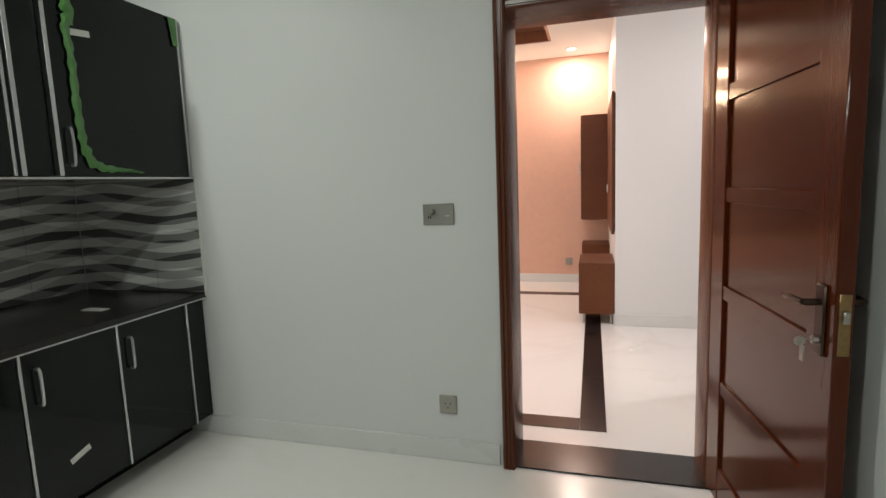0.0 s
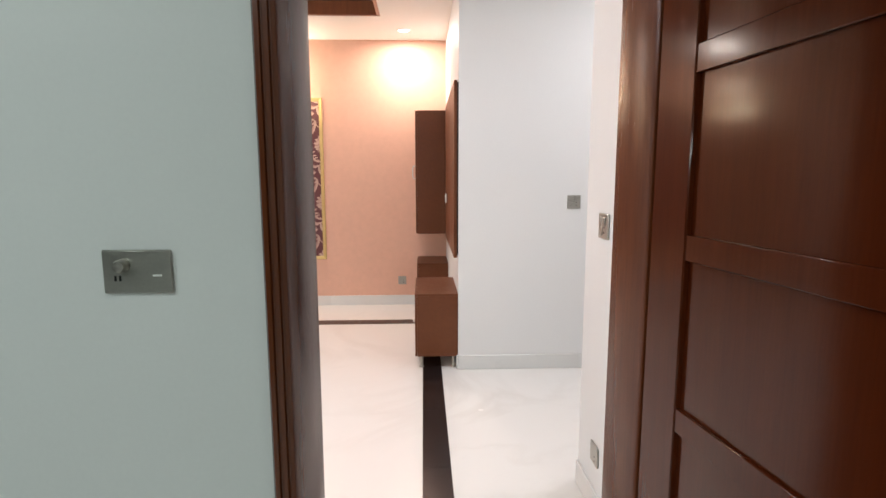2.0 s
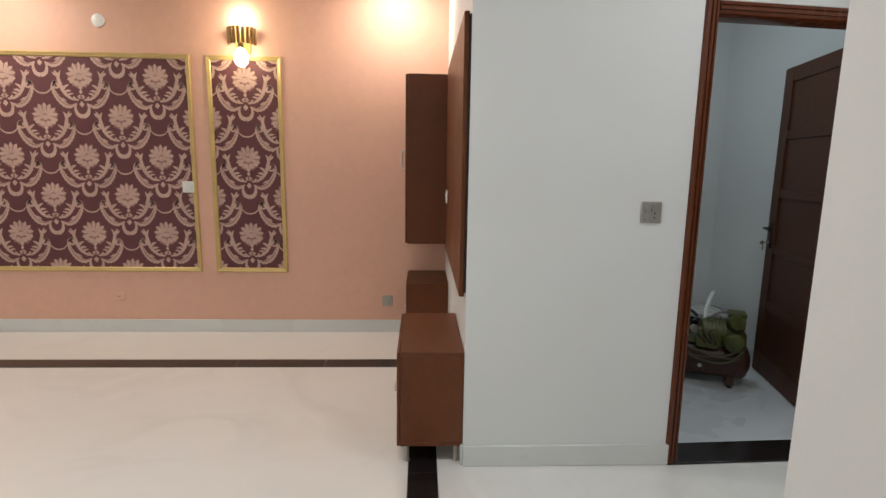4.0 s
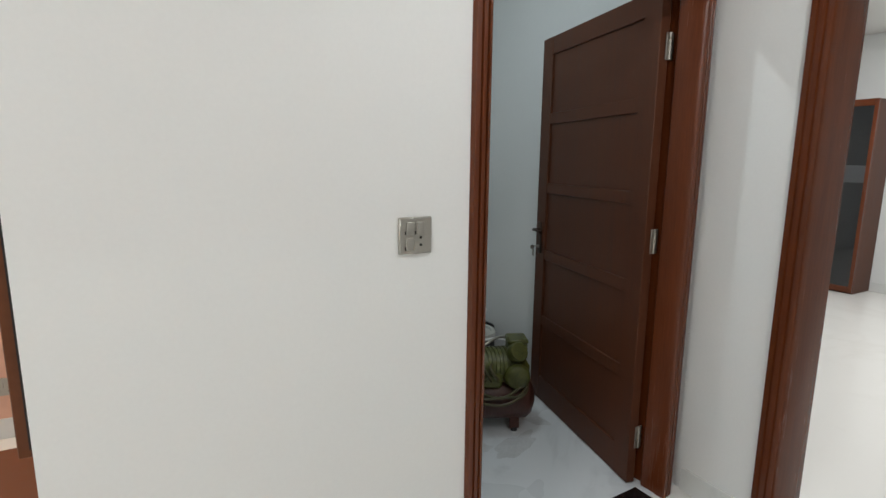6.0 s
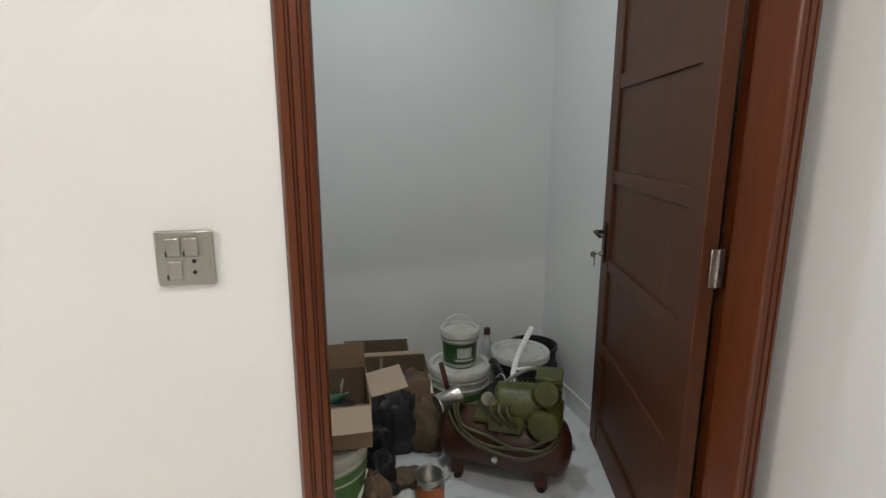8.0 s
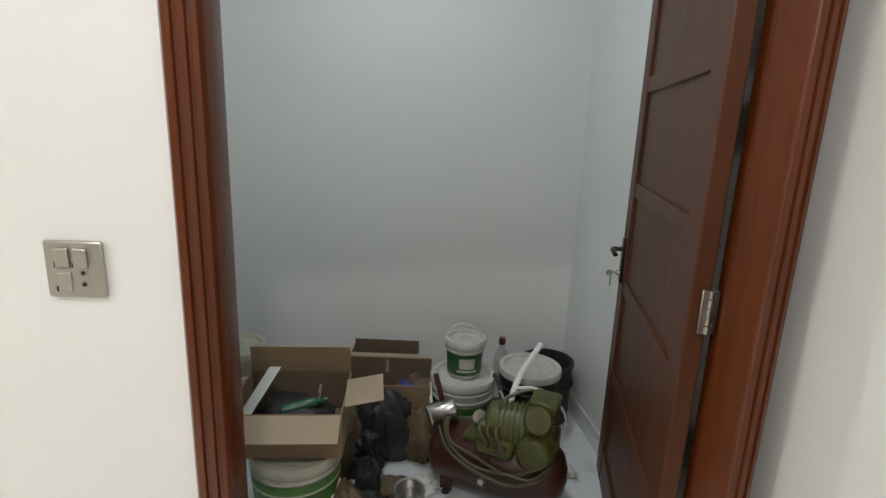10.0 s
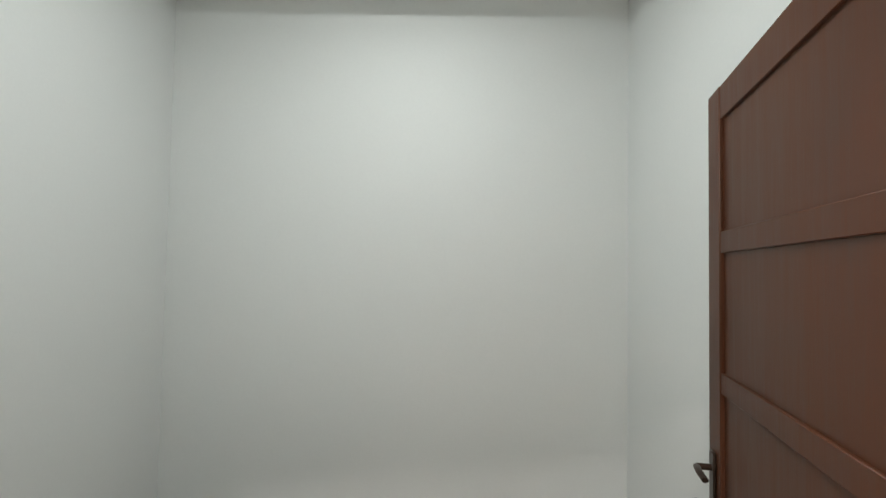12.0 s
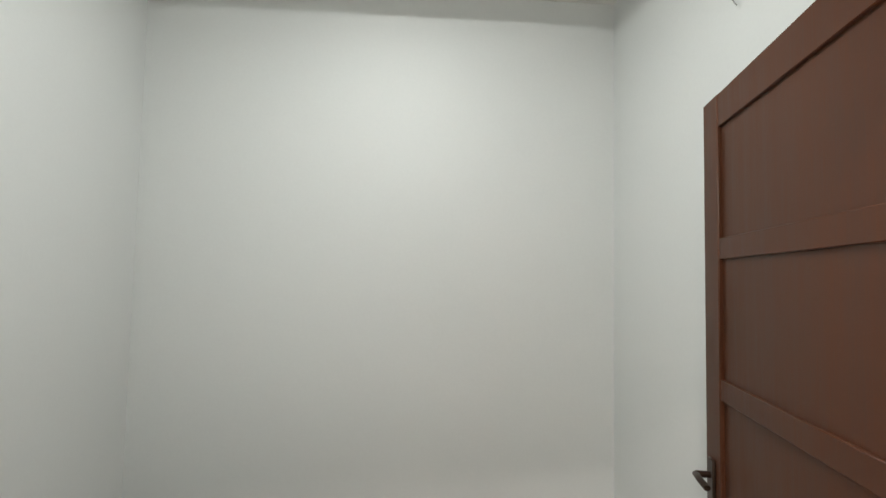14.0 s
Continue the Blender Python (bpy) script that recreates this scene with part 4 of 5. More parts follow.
                if k:
                    bm.faces.new((pv[0], pv[1], a_[1], a_[0]))
                pv = a_
            part("green_film", bm, GREENFILM, dr, "torn green film at the corner")
            bx("label_scrap", PAPER, dr, (0.401, 0.4022, -0.06, 0.055, 1.965, 1.99), 0.0, "white paper scrap", m=pose(0, 0, 0, 6, 0, 0))
    # backsplash: printed tiles on two walls, 0.3 x 0.59
    north = bpy.data.objects["wall_kitchen_north"]
    west = bpy.data.objects["wall_kitchen_west"]
    bm = bm_new()
    box(bm, 0.0015, 0.2985, -0.008, 0.0, 0.0015, 0.594, bevel=0.001)
    data = mesh_of("tile", bm, TILE)
    x = -2.162
    while x > -2.97:
        x -= 0.3
        bm = bm_new()
        box(bm, max(x + 0.001, -2.97), x + 0.299, KY0 - 0.009, KY0, 0.791, 1.386, bevel=0.001)
        part("tile", bm, TILE, north)
    for i in range(12):
        y1 = KY0 - 0.01 - 0.3 * i
        bm = bm_new()
        box(bm, -2.98, -2.971, y1 - 0.299, y1 - 0.001, 0.791, 1.386, bevel=0.001)
        part("tile", bm, TILE, west)
    bm = bm_new()
    box(bm, -2.162, -2.152, KY0 - 0.012, KY0, 0.77, 1.386, bevel=0.001)
    part("tile_edge_trim", bm, WHITEP, north, "white plastic tile edging")
    bm = bm_new()
    box(bm, -2.48, -2.36, -2.93, -2.88, 0.79, 0.7925, m=None, bevel=0.0)
    solid("paper_scrap", bm, PAPER, "narrow white paper scrap lying on the worktop", "paper", "")
    bm = bm_new()
    box(bm, -0.0008, 0.0008, -0.045, 0.045, -0.012, 0.012, m=pose(-2.185, -3.235, 0.28, 18, 0, 0))
    solid("paper_scrap", bm, PAPER, "small white paper label stuck to a cabinet door", "paper", "")


kitchen()


# ---- room beyond the lobby: dark glazed wardrobe ----
GLASS = mat("black_glass", (0.01, 0.011, 0.012), 0.05, vary=0.1, coat=0.5)
BANDG = mat("smoked_satin_glass", (0.06, 0.062, 0.065), 0.3, vary=0.1)
wd = thing("wardrobe", "dark brown wardrobe with black glass panels", "wardrobe", pose(6.74, 2.05, 0))
bx("body", STOREWOOD, wd, (0.03, 0.4, -0.6, 0.9, 0.0, 2.06), 0.003)
for i in range(2):
    y0 = -0.6 + 0.75 * i
    bm = bm_new()
    for d in ((0.0, 0.03, y0, y0 + 0.035, 0.02, 2.06), (0.0, 0.03, y0 + 0.715, y0 + 0.75, 0.02, 2.06), (0.0, 0.03, y0 + 0.035, y0 + 0.715, 0.02, 0.08), (0.0, 0.03, y0 + 0.035, y0 + 0.715, 1.99, 2.06)):
        box(bm, *d, bevel=0.002)
    dr = part("door", bm, FRAMEWOOD, wd)
    bx("glass_panel", GLASS, dr, (0.008, 0.02, y0 + 0.035, y0 + 0.715, 0.08, 1.99), 0.0)
    bx("glass_band", BANDG, dr, (0.004, 0.0075, y0 + 0.035, y0 + 0.715, 1.2, 1.38), 0.0, "grey satin band")


# ---- store room clutter ----
CARD = mat("brown_cardboard", (0.25, 0.17, 0.1), 0.85, vary=0.14, big=4, fine=90, bump=0.15, stretch=(1, 1, 4))
# darker copy of CARD: shade painted into box insides; also brown paper and rags
CARDIN = mat("brown_and_shaded_card", (0.14, 0.1, 0.062), 0.9, vary=0.18, big=5, fine=90, bump=0.15)
CARDPALE = mat("pale_cardboard", (0.36, 0.28, 0.2), 0.85, vary=0.1, big=4, fine=90, bump=0.1)
OLIVE = mat("olive_painted_iron", (0.075, 0.08, 0.016), 0.4, vary=0.5, big=9, fine=60, bump=0.25)
OLIVEHOSE = mat("olive_rubber_hose", (0.06, 0.052, 0.02), 0.45, vary=0.2, big=8, fine=60)
TANKRED = mat("rusty_red_tank_paint", (0.06, 0.019, 0.012), 0.42, vary=0.35, big=7, fine=50, bump=0.2)
RUBBER = mat("black_rubber", (0.018, 0.018, 0.02), 0.6, vary=0.25, big=8, fine=60, bump=0.2)
BLACKBAG = mat("black_plastic_bag", (0.02, 0.02, 0.021), 0.5, vary=0.3, big=9, fine=40, bump=0.5)
BUCKETW = mat("dusty_white_bucket", (0.52, 0.52, 0.48), 0.45, vary=0.2, big=7, fine=40, bump=0.1)
BUCKETC = mat("dusty_cream_bucket", (0.4, 0.39, 0.32), 0.5, vary=0.22, big=7, fine=40, bump=0.1)
LABELG = mat("green_bucket_label", (0.03, 0.1, 0.03), 0.4, vary=0.3, big=10, fine=50)
LABELGP = mat("grass_green_label", (0.06, 0.16, 0.03), 0.45, vary=0.35, big=14, fine=60)
ORANGE = mat("orange_can_label", (0.45, 0.13, 0.03), 0.4, vary=0.2, big=14, fine=60)
TIN = mat("dull_tin", (0.5, 0.49, 0.47), 0.3, 1.0, vary=0.2, big=10, fine=80)
GREENPET = mat("green_bottle_plastic", (0.025, 0.1, 0.055), 0.3, vary=0.2)
BLUEP = mat("blue_plastic", (0.03, 0.04, 0.2), 0.4, vary=0.2)
REDSTICK = mat("red_brown_handle", (0.09, 0.025, 0.015), 0.5, vary=0.2)
CLEAR = mat("cloudy_clear_plastic", (0.45, 0.46, 0.45), 0.2, vary=0.1)
SMEAR = mat("orange_paint_smear", (0.5, 0.26, 0.12), 0.6, vary=0.3, big=12, fine=60)


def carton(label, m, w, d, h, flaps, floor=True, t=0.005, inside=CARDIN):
    """An open corrugated box, footprint centred at the origin; flaps: side -> (lean in degrees from upright, length).
    Back wall and base take a darker card, with the interior shade painted in.
    """
    ob = thing("cardboard_box", label, "box", m)
    bx("wall", CARD, ob, (-w / 2, w / 2, -d / 2, -d / 2 + t, 0, h), 0.001)
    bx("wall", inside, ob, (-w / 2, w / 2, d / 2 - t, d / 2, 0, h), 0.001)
    bx("wall", CARD, ob, (-w / 2, -w / 2 + t, -d / 2 + t, d / 2 - t, 0, h), 0.001)
    bx("wall", CARD, ob, (w / 2 - t, w / 2, -d / 2 + t, d / 2 - t, 0, h), 0.001)
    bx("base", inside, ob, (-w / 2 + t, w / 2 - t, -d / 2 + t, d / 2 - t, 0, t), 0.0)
    for side, (lean, length, material) in flaps.items():
        a = {"front": 0, "right": 90, "back": 180, "left": 270}[side]
        half, off = (w / 2, d / 2) if side in ("front", "back") else (d / 2, w / 2)
        bm = bm_new()
        box(bm, -half + 0.003, half - 0.003, -t, 0, 0, length, bevel=0.001)
        bmesh.ops.transform(bm, matrix=pose(0, 0, 0, 0, 0, a) @ pose(0, -off + t, h, lean, 0, 0), verts=bm.verts)
        part("flap", bm, material, ob)
    return ob


def bag(label, m, size, seed, material=None, category="bag"):
    """A slumped sack: a squashed ball creased by noise, flat underneath."""
    bm = bm_new()
    bmesh.ops.create_icosphere(bm, subdivisions=4, radius=1.0)
    for f in bm.faces:
        f.smooth = True
    for v in bm.verts:
        p = v.co.copy()
        k = 1 + 0.26 * noise.noise(p * 1.6 + Vector((seed, 0, 0))) + 0.24 * abs(noise.noise(p * 3.5 + Vector((0, seed, 0)))) - 0.16 * abs(noise.noise(p * 8.0 + Vector((0, 0, seed))))
        v.co = Vector((p.x * size[0] * k, p.y * size[1] * k, max(0.0, (p.z * k + 0.75) * size[2] * 0.57)))
    ob = solid("sack" if material is None else "rag", bm, material or BLACKBAG, label, category, "")
    ob.matrix_world = m
    return ob


def bucket(label, m, r0, r1, h, body, lid, band, top=0.7, lid_lift=0.0, handle=None, handle_mat=None, seed=0):
    """A tapered paint pail with ribs, a snap-on lid, a printed band and a bow handle."""
    ob = thing("paint_bucket", label, "bucket", m, "paint buckets")
    bm = bm_new()
    lathe(bm, [(0.0, 0.0), (r0 - 0.005, 0.0), (r0, 0.006), (r0 + (r1 - r0) * 0.75, h * 0.75), (r1 + 0.006, h * 0.76), (r1 + 0.006, h * 0.775), (r1 - 0.002, h * 0.785), (r1, h * 0.86), (r1 + 0.007, h * 0.87), (r1 + 0.007, h * 0.885), (r1 - 0.001, h * 0.895), (r1, h * 0.985)], None, 36)
    part("pail", bm, body, ob)
    if band:
        bm = bm_new()
        f = lambda z: r0 + (r1 - r0) * z / h + 0.0012
        lathe(bm, [(f(h * 0.1), h * 0.1), (f(h * top) + (0.008 if top > 0.72 else 0), h * top)], pose(0, 0, 0, 0, 0, 0), 36)
        lb = part("label_band", bm, band, ob, "green printed band")
        bm = bm_new()
        seg = 8
        for k, (z0, z1, a0, a1) in enumerate(((0.3, 0.6, -110, -60), (0.2, 0.26, -118, -50))):
            vs = []
            for i in range(seg + 1):
                a = radians(a0 + (a1 - a0) * i / seg)
                for z in (z0, z1):
                    q = f(h * z) + 0.0012
                    vs.append(bm.verts.new((q * math.cos(a), q * math.sin(a), h * z)))
            for i in range(seg):
                bm.faces.new((vs[2 * i], vs[2 * i + 2], vs[2 * i + 3], vs[2 * i + 1]))
        part("print", bm, BUCKETW, lb)
    if lid:
        bm = bm_new()
        z = h + lid_lift
        lathe(bm, [(0.0, z - 0.002), (r1 * 0.28, z - 0.002), (r1 * 0.3, z + 0.002), (r1 * 0.7, z + 0.001), (r1 * 0.74, z - 0.004), (r1 * 0.86, z - 0.004), (r1 * 0.9, z + 0.008), (r1 + 0.006, z + 0.009), (r1 + 0.01, z + 0.002), (r1 + 0.009, z - 0.022), (r1 + 0.004, z - 0.024)], None, 40)
        part("lid", bm, lid, ob, "white snap-on lid")
    if handle:
        bm = bm_new()
        tube(bm, curve_pts(handle, 6), 0.0065, 8, 0.5)
        part("handle", bm, handle_mat or WHITEP, ob)
    return ob


# buckets
bucket("large white paint bucket with lid, green print and dust", pose(1.565, 1.37, 0.003), 0.12, 0.141, 0.335, BUCKETW, BUCKETW, LABELGP, handle=[(-0.15, -0.02, 0.3), (-0.135, -0.1, 0.2), (-0.06, -0.15, 0.1), (0.0, -0.155, 0.08)])
bucket("small white paint bucket with green label standing on a larger one", pose(1.567, 1.375, 0.348), 0.075, 0.086, 0.168, BUCKETW, BUCKETW, LABELG, handle=[(-0.09, 0.0, 0.17), (-0.06, -0.01, 0.225), (-0.01, -0.015, 0.245), (0.05, -0.01, 0.215), (0.088, 0.0, 0.165)])
bucket("dark green paint bucket with a pale dented lid", pose(1.885, 1.42, 0.003), 0.122, 0.138, 0.355, RUBBER, BUCKETW, LABELG)
bucket("green labelled paint bucket holding up an open carton", pose(0.955, 0.735, 0.003), 0.125, 0.142, 0.385, BUCKETC, BUCKETC, LABELGP, 0.86, handle=[(-0.145, 0.0, 0.26), (-0.1, -0.12, 0.2), (0.0, -0.16, 0.17), (0.1, -0.12, 0.2), (0.145, 0.0, 0.26)])
bucket("dusty cream paint bucket with lid in the corner", pose(0.53, 1.36, 0.003), 0.12, 0.138, 0.35, BUCKETC, BUCKETC, None)
bucket("second cream paint bucket lid stacked in the corner", pose(0.535, 1.35, 0.362), 0.115, 0.13, 0.1, BUCKETC, BUCKETC, None)
tb = thing("rubber_tub", "black rubber tub in the corner by the skirting", "tub", pose(2.01, 1.585, 0.003))
bm = bm_new()
lathe(bm, [(0.0, 0.0), (0.105, 0.0), (0.12, 0.01), (0.126, 0.3), (0.134, 0.305), (0.132, 0.32), (0.12, 0.318), (0.11, 0.04), (0.0, 0.03)], None, 36)
part("shell", bm, RUBBER, tb)
bm = bm_new()
tube(bm, [(0.13 * math.cos(a), 0.13 * math.sin(a), 0.21) for a in [math.tau * i / 30 for i in range(31)]], 0.007, 6)
part("rib", bm, RUBBER, tb)

# air compressor
A, B = Vector((1.46, 1.09, 0.165)), Vector((1.9, 0.875, 0.165))
yaw = math.degrees(math.atan2(B.y - A.y, B.x - A.x))
mid = (A + B) / 2
comp = thing("air_compressor", "old air compressor, rusty red tank under an olive motor and pump", "compressor", pose(mid.x, mid.y, 0.003, 0, 0, yaw))
L, R = (B - A).length / 2, 0.118
bm = bm_new()
lathe(bm, [(0.0, -L - 0.035), (R * 0.4, -L - 0.028), (R * 0.8, -L - 0.008), (R, -L + 0.02), (R, -0.006), (R + 0.003, -0.004), (R + 0.003, 0.004), (R, 0.006), (R, L - 0.02), (R * 0.8, L + 0.008), (R * 0.4, L + 0.028), (0.0, L + 0.035)], pose(0, 0, 0.165, 0, 90, 0), 36)
tank = part("tank", bm, TANKRED, comp, "rusty red pressure tank")
bm = bm_new()
lathe(bm, [(0.0, 0.014), (0.012, 0.013), (0.014, 0.0)], pose(-0.02, -R + 0.002, 0.14, 90, 0, 0), 14)
part("plug", bm, BUCKETW, tank, "pale drain plug")
for fx in (-L + 0.06, L - 0.08):
    for sy in (-1, 1):
        bm = bm_new()
        box(bm, fx - 0.025, fx + 0.025, sy * 0.07 - 0.006, sy * 0.07 + 0.006, 0.012, 0.11, bevel=0.002)
        leg = part("leg", bm, TANKRED, comp)
        bm = bm_new()
        lathe(bm, [(0.0, 0.0), (0.018, 0.0), (0.014, 0.016), (0.0, 0.016)], pose(fx, sy * 0.07, 0), 14)
        part("rubber_foot", bm, RUBBER, leg)
bx("saddle", OLIVE, comp, (-0.12, L - 0.02, -0.08, 0.08, 0.27, 0.288), 0.003)
bm = bm_new()
lathe(bm, [(0.0, -0.13), (0.05, -0.13), (0.075, -0.118), (0.08, -0.1), (0.08, 0.07), (0.088, 0.072), (0.088, 0.1), (0.07, 0.12), (0.03, 0.13), (0.0, 0.13)], pose(0.09, -0.02, 0.352, 0, 90, 8), 28)
motor = part("motor", bm, OLIVE, comp, "olive finned electric motor")
for k in range(7):
    bm = bm_new()
    lathe(bm, [(0.079, -0.003), (0.088, -0.003), (0.088, 0.003), (0.079, 0.003)], pose(0.01 + 0.02 * k, -0.03 + 0.0025 * k, 0.352, 0, 90, 8), 28)
    part("cooling_fin", bm, OLIVE, motor)
bm = bm_new()
box(bm, 0.1, 0.235, -0.1, 0.06, 0.24, 0.385, bevel=0.03)
lathe(bm, [(0.0, 0.03), (0.05, 0.03), (0.062, 0.02), (0.066, 0.0)], pose(0.168, -0.098, 0.31, 90, 0, 0), 22)
for k in range(6):
    a = math.tau * k / 6
    lathe(bm, [(0.0, 0.008), (0.007, 0.007), (0.008, 0.0)], pose(0.168 + 0.056 * math.cos(a), -0.104, 0.31 + 0.056 * math.sin(a), 90, 0, 0), 8)
part("crankcase", bm, OLIVE, comp)
bm = bm_new()
box(bm, -0.06, 0.09, -0.12, -0.07, 0.25, 0.33, bevel=0.015)
lathe(bm, [(0.0, 0.0), (0.02, 0.0), (0.022, 0.05), (0.012, 0.06), (0.0, 0.062)], pose(-0.03, -0.095, 0.325), 14)
part("pressure_switch", bm, OLIVE, comp)
bm = bm_new()
for k in range(5):
    box(bm, 0.125, 0.225, -0.06, 0.05, 0.388 + 0.016 * k, 0.397 + 0.016 * k, bevel=0.003)
box(bm, 0.14, 0.21, -0.045, 0.035, 0.386, 0.462)
part("cylinder", bm, OLIVE, comp, "finned pump cylinder")
bx("cylinder_head", OLIVE, comp, (0.122, 0.228, -0.062, 0.052, 0.462, 0.49), 0.008)
bm = bm_new()
lathe(bm, [(0.0, -0.03), (0.045, -0.03), (0.05, -0.022), (0.05, 0.022), (0.045, 0.03), (0.0, 0.03)], pose(0.165, -0.08, 0.43, 60, 0, 20), 22)
part("air_filter", bm, OLIVE, comp, "round olive air filter")
bm = bm_new()
tube(bm, curve_pts([(0.16, 0.05, 0.47), (0.08, 0.08, 0.45), (-0.02, 0.06, 0.38), (-0.05, 0.02, 0.29)], 6), 0.008, 8)
part("delivery_pipe", bm, HINGE, comp)
bm = bm_new()
tube(bm, curve_pts([(-0.1, 0.0, 0.28), (-0.1, 0.0, 0.32), (-0.08, -0.02, 0.34)], 4), 0.009, 8)
lathe(bm, [(0.0, -0.012), (0.026, -0.012), (0.028, 0.0), (0.026, 0.012), (0.0, 0.012)], pose(-0.07, -0.03, 0.352, 70, 0, 20), 20)
part("gauge", bm, HINGE, comp)

# hose coils draped over the tank
hose = thing("air_hose", "olive rubber air hose looped over the compressor tank", "hose", pose(mid.x, mid.y, 0.003, 0, 0, yaw))
for k in range(3):
    e = (-0.028, -0.012, 0.012)[k]
    d = (0.012, -0.01, 0.004)[k]
    bm = bm_new()
    loop = [(-0.2 - e, 0.02, 0.3 + e), (-0.215 - e, -0.06, 0.3 - e), (-0.16, -0.115 - e * 0.4, 0.24 - 0.8 * e), (-0.05, -0.135 - e * 0.4, 0.2 - e + d), (0.08, -0.14 - e * 0.4, 0.19 - e - d), (0.17, -0.135 - e * 0.3, 0.215 - e + d), (0.22, -0.1, 0.255 - e), (0.225, -0.02, 0.295 + e)]
    tube(bm, curve_pts(loop, 6), 0.007, 8)
    part("coil", bm, OLIVEHOSE, hose)
for k in range(3):
    bm = bm_new()
    c = (-0.02 + 0.02 * k, -0.06, 0.33)
    pts = [(c[0] + 0.02 * math.sin(2 * a) + 0.012 * k, c[1] - 0.02 + 0.05 * math.cos(a), c[2] + 0.05 * math.sin(a)) for a in [math.tau * i / 26 for i in range(27)]]
    tube(bm, pts, 0.0085, 8)
    part("coil", bm, OLIVEHOSE, hose)

# white bent pipe offcut leaning over the pump
st = thing("pipe_offcut", "bent white plastic conduit strip leaning over the compressor", "pipe", pose(0, 0, 0))
bm = bm_new()
tube(bm, curve_pts([(1.72, 1.0, 0.3), (1.735, 1.06, 0.35), (1.76, 1.13, 0.4), (1.81, 1.2, 0.46), (1.9, 1.3, 0.53)], 6), 0.0125, 8, 0.45)
part("strip", bm, WHITEP, st)
bm = bm_new()
tube(bm, curve_pts([(1.77, 1.12, 0.41), (1.83, 1.1, 0.42), (1.9, 1.08, 0.4), (1.96, 1.06, 0.33), (1.97, 1.05, 0.24)], 6), 0.011, 8, 0.45)
part("strip", bm, WHITEP, st)

# tin mug lying on the tank
tm = thing("tin_can", "shiny dented tin can lying on the compressor tank", "can", pose(1.455, 1.065, 0.325, 0, 78, 20))
bm = bm_new()
lathe(bm, [(0.0, -0.055), (0.04, -0.055), (0.042, -0.05), (0.04, -0.045), (0.04, 0.045), (0.0425, 0.05), (0.041, 0.055), (0.037, 0.053), (0.037, -0.045), (0.0, -0.048)], None, 28)
part("body", bm, TIN, tm)

# paint can
pc = thing("paint_can", "open orange labelled paint can, grey paint inside, on the floor", "can", pose(1.34, 0.84, 0.003))
bm = bm_new()
lathe(bm, [(0.0, 0.002), (0.055, 0.0), (0.058, 0.004), (0.0565, 0.01), (0.0565, 0.132), (0.0595, 0.136), (0.058, 0.142), (0.051, 0.14), (0.052, 0.1), (0.0, 0.1)], None, 32)
part("shell", bm, TIN, pc)
bm = bm_new()
lathe(bm, [(0.0572, 0.016), (0.0572, 0.108)], None, 32)
part("label", bm, ORANGE, pc, "orange printed label")
bm = bm_new()
for a0 in (-112, -96, -80):
    for z0, z1 in ((0.02, 0.05),):
        vs = [bm.verts.new((0.0582 * math.cos(radians(a0 + da)), 0.0582 * math.sin(radians(a0 + da)), z)) for da, z in ((0, z0), (9, z0), (9, z1), (0, z1))]
        bm.faces.new(vs)
part("print", bm, BUCKETW, pc)
bm = bm_new()
tube(bm, curve_pts([(0.058, 0, 0.12), (0.03, -0.05, 0.115), (-0.03, -0.055, 0.11), (-0.058, 0, 0.12)], 6), 0.0018, 6)
part("bail_handle", bm, HINGE, pc)

# cartons
front = carton("open brown carton resting on a bucket, bags and a bottle inside", pose(0.935, 0.795, 0.4, 0, 0, 2), 0.365, 0.3, 0.155, {"front": (118, 0.1, CARDPALE), "back": (-4, 0.1, CARD)})
bm = bm_new()
box(bm, 0.0, 0.128, -0.1, 0.07, -0.0025, 0.0025, m=pose(0.18, 0.0, 0.157, 2, -10, 3), bevel=0.001)
part("flap", bm, CARDPALE, front, "pale raised carton flap")
carton("large open brown carton behind the front one", pose(0.82, 1.32, 0.003, 0, 0, 3), 0.34, 0.3, 0.33, {"back": (-6, 0.05, CARDIN)})
carton("open brown carton with blue plastic inside", pose(1.21, 1.46, 0.003, 0, 0, -2), 0.42, 0.29, 0.3, {})
carton("shallow brown carton tray standing behind the others", pose(1.18, 1.735, 0.003, 0, 0, -3), 0.35, 0.12, 0.285, {"back": (0, 0.03, CARDIN)})
bl = thing("plastic_scoop", "dark blue plastic piece in a carton", "plastic part", pose(1.29, 1.42, 0.005, 0, 12, 10))
bx("piece", BLUEP, bl, (-0.07, 0.07, -0.04, 0.04, 0.0, 0.26), 0.012)
tk = thing("tape_strip", "strip of pale tape on a carton", "tape", pose(1.2, 1.597, 0.225))
bx("strip", CARDPALE, tk, (-0.008, 0.008, -0.002, 0.0, 0.0, 0.07), 0.0005)

# bags and rags
bag("black plastic sack slumped between the cartons", pose(1.14, 1.09, 0.003), (0.08, 0.06, 0.22), 2)
bag("black plastic sack slumped beside the compressor", pose(1.21, 1.23, 0.003), (0.14, 0.07, 0.31), 7)
bag("black plastic bag in the open carton", pose(0.92, 0.82, 0.406), (0.14, 0.11, 0.1), 11)
bag("dark rag lying on the floor by the sacks", pose(1.13, 0.93, 0.003), (0.09, 0.06, 0.06), 15, RUBBER, "rag")
bag("small brown crumpled paper bag on the floor", pose(1.27, 1.0, 0.003, 0, 0, 20), (0.07, 0.06, 0.05), 21, CARDIN, "bag")
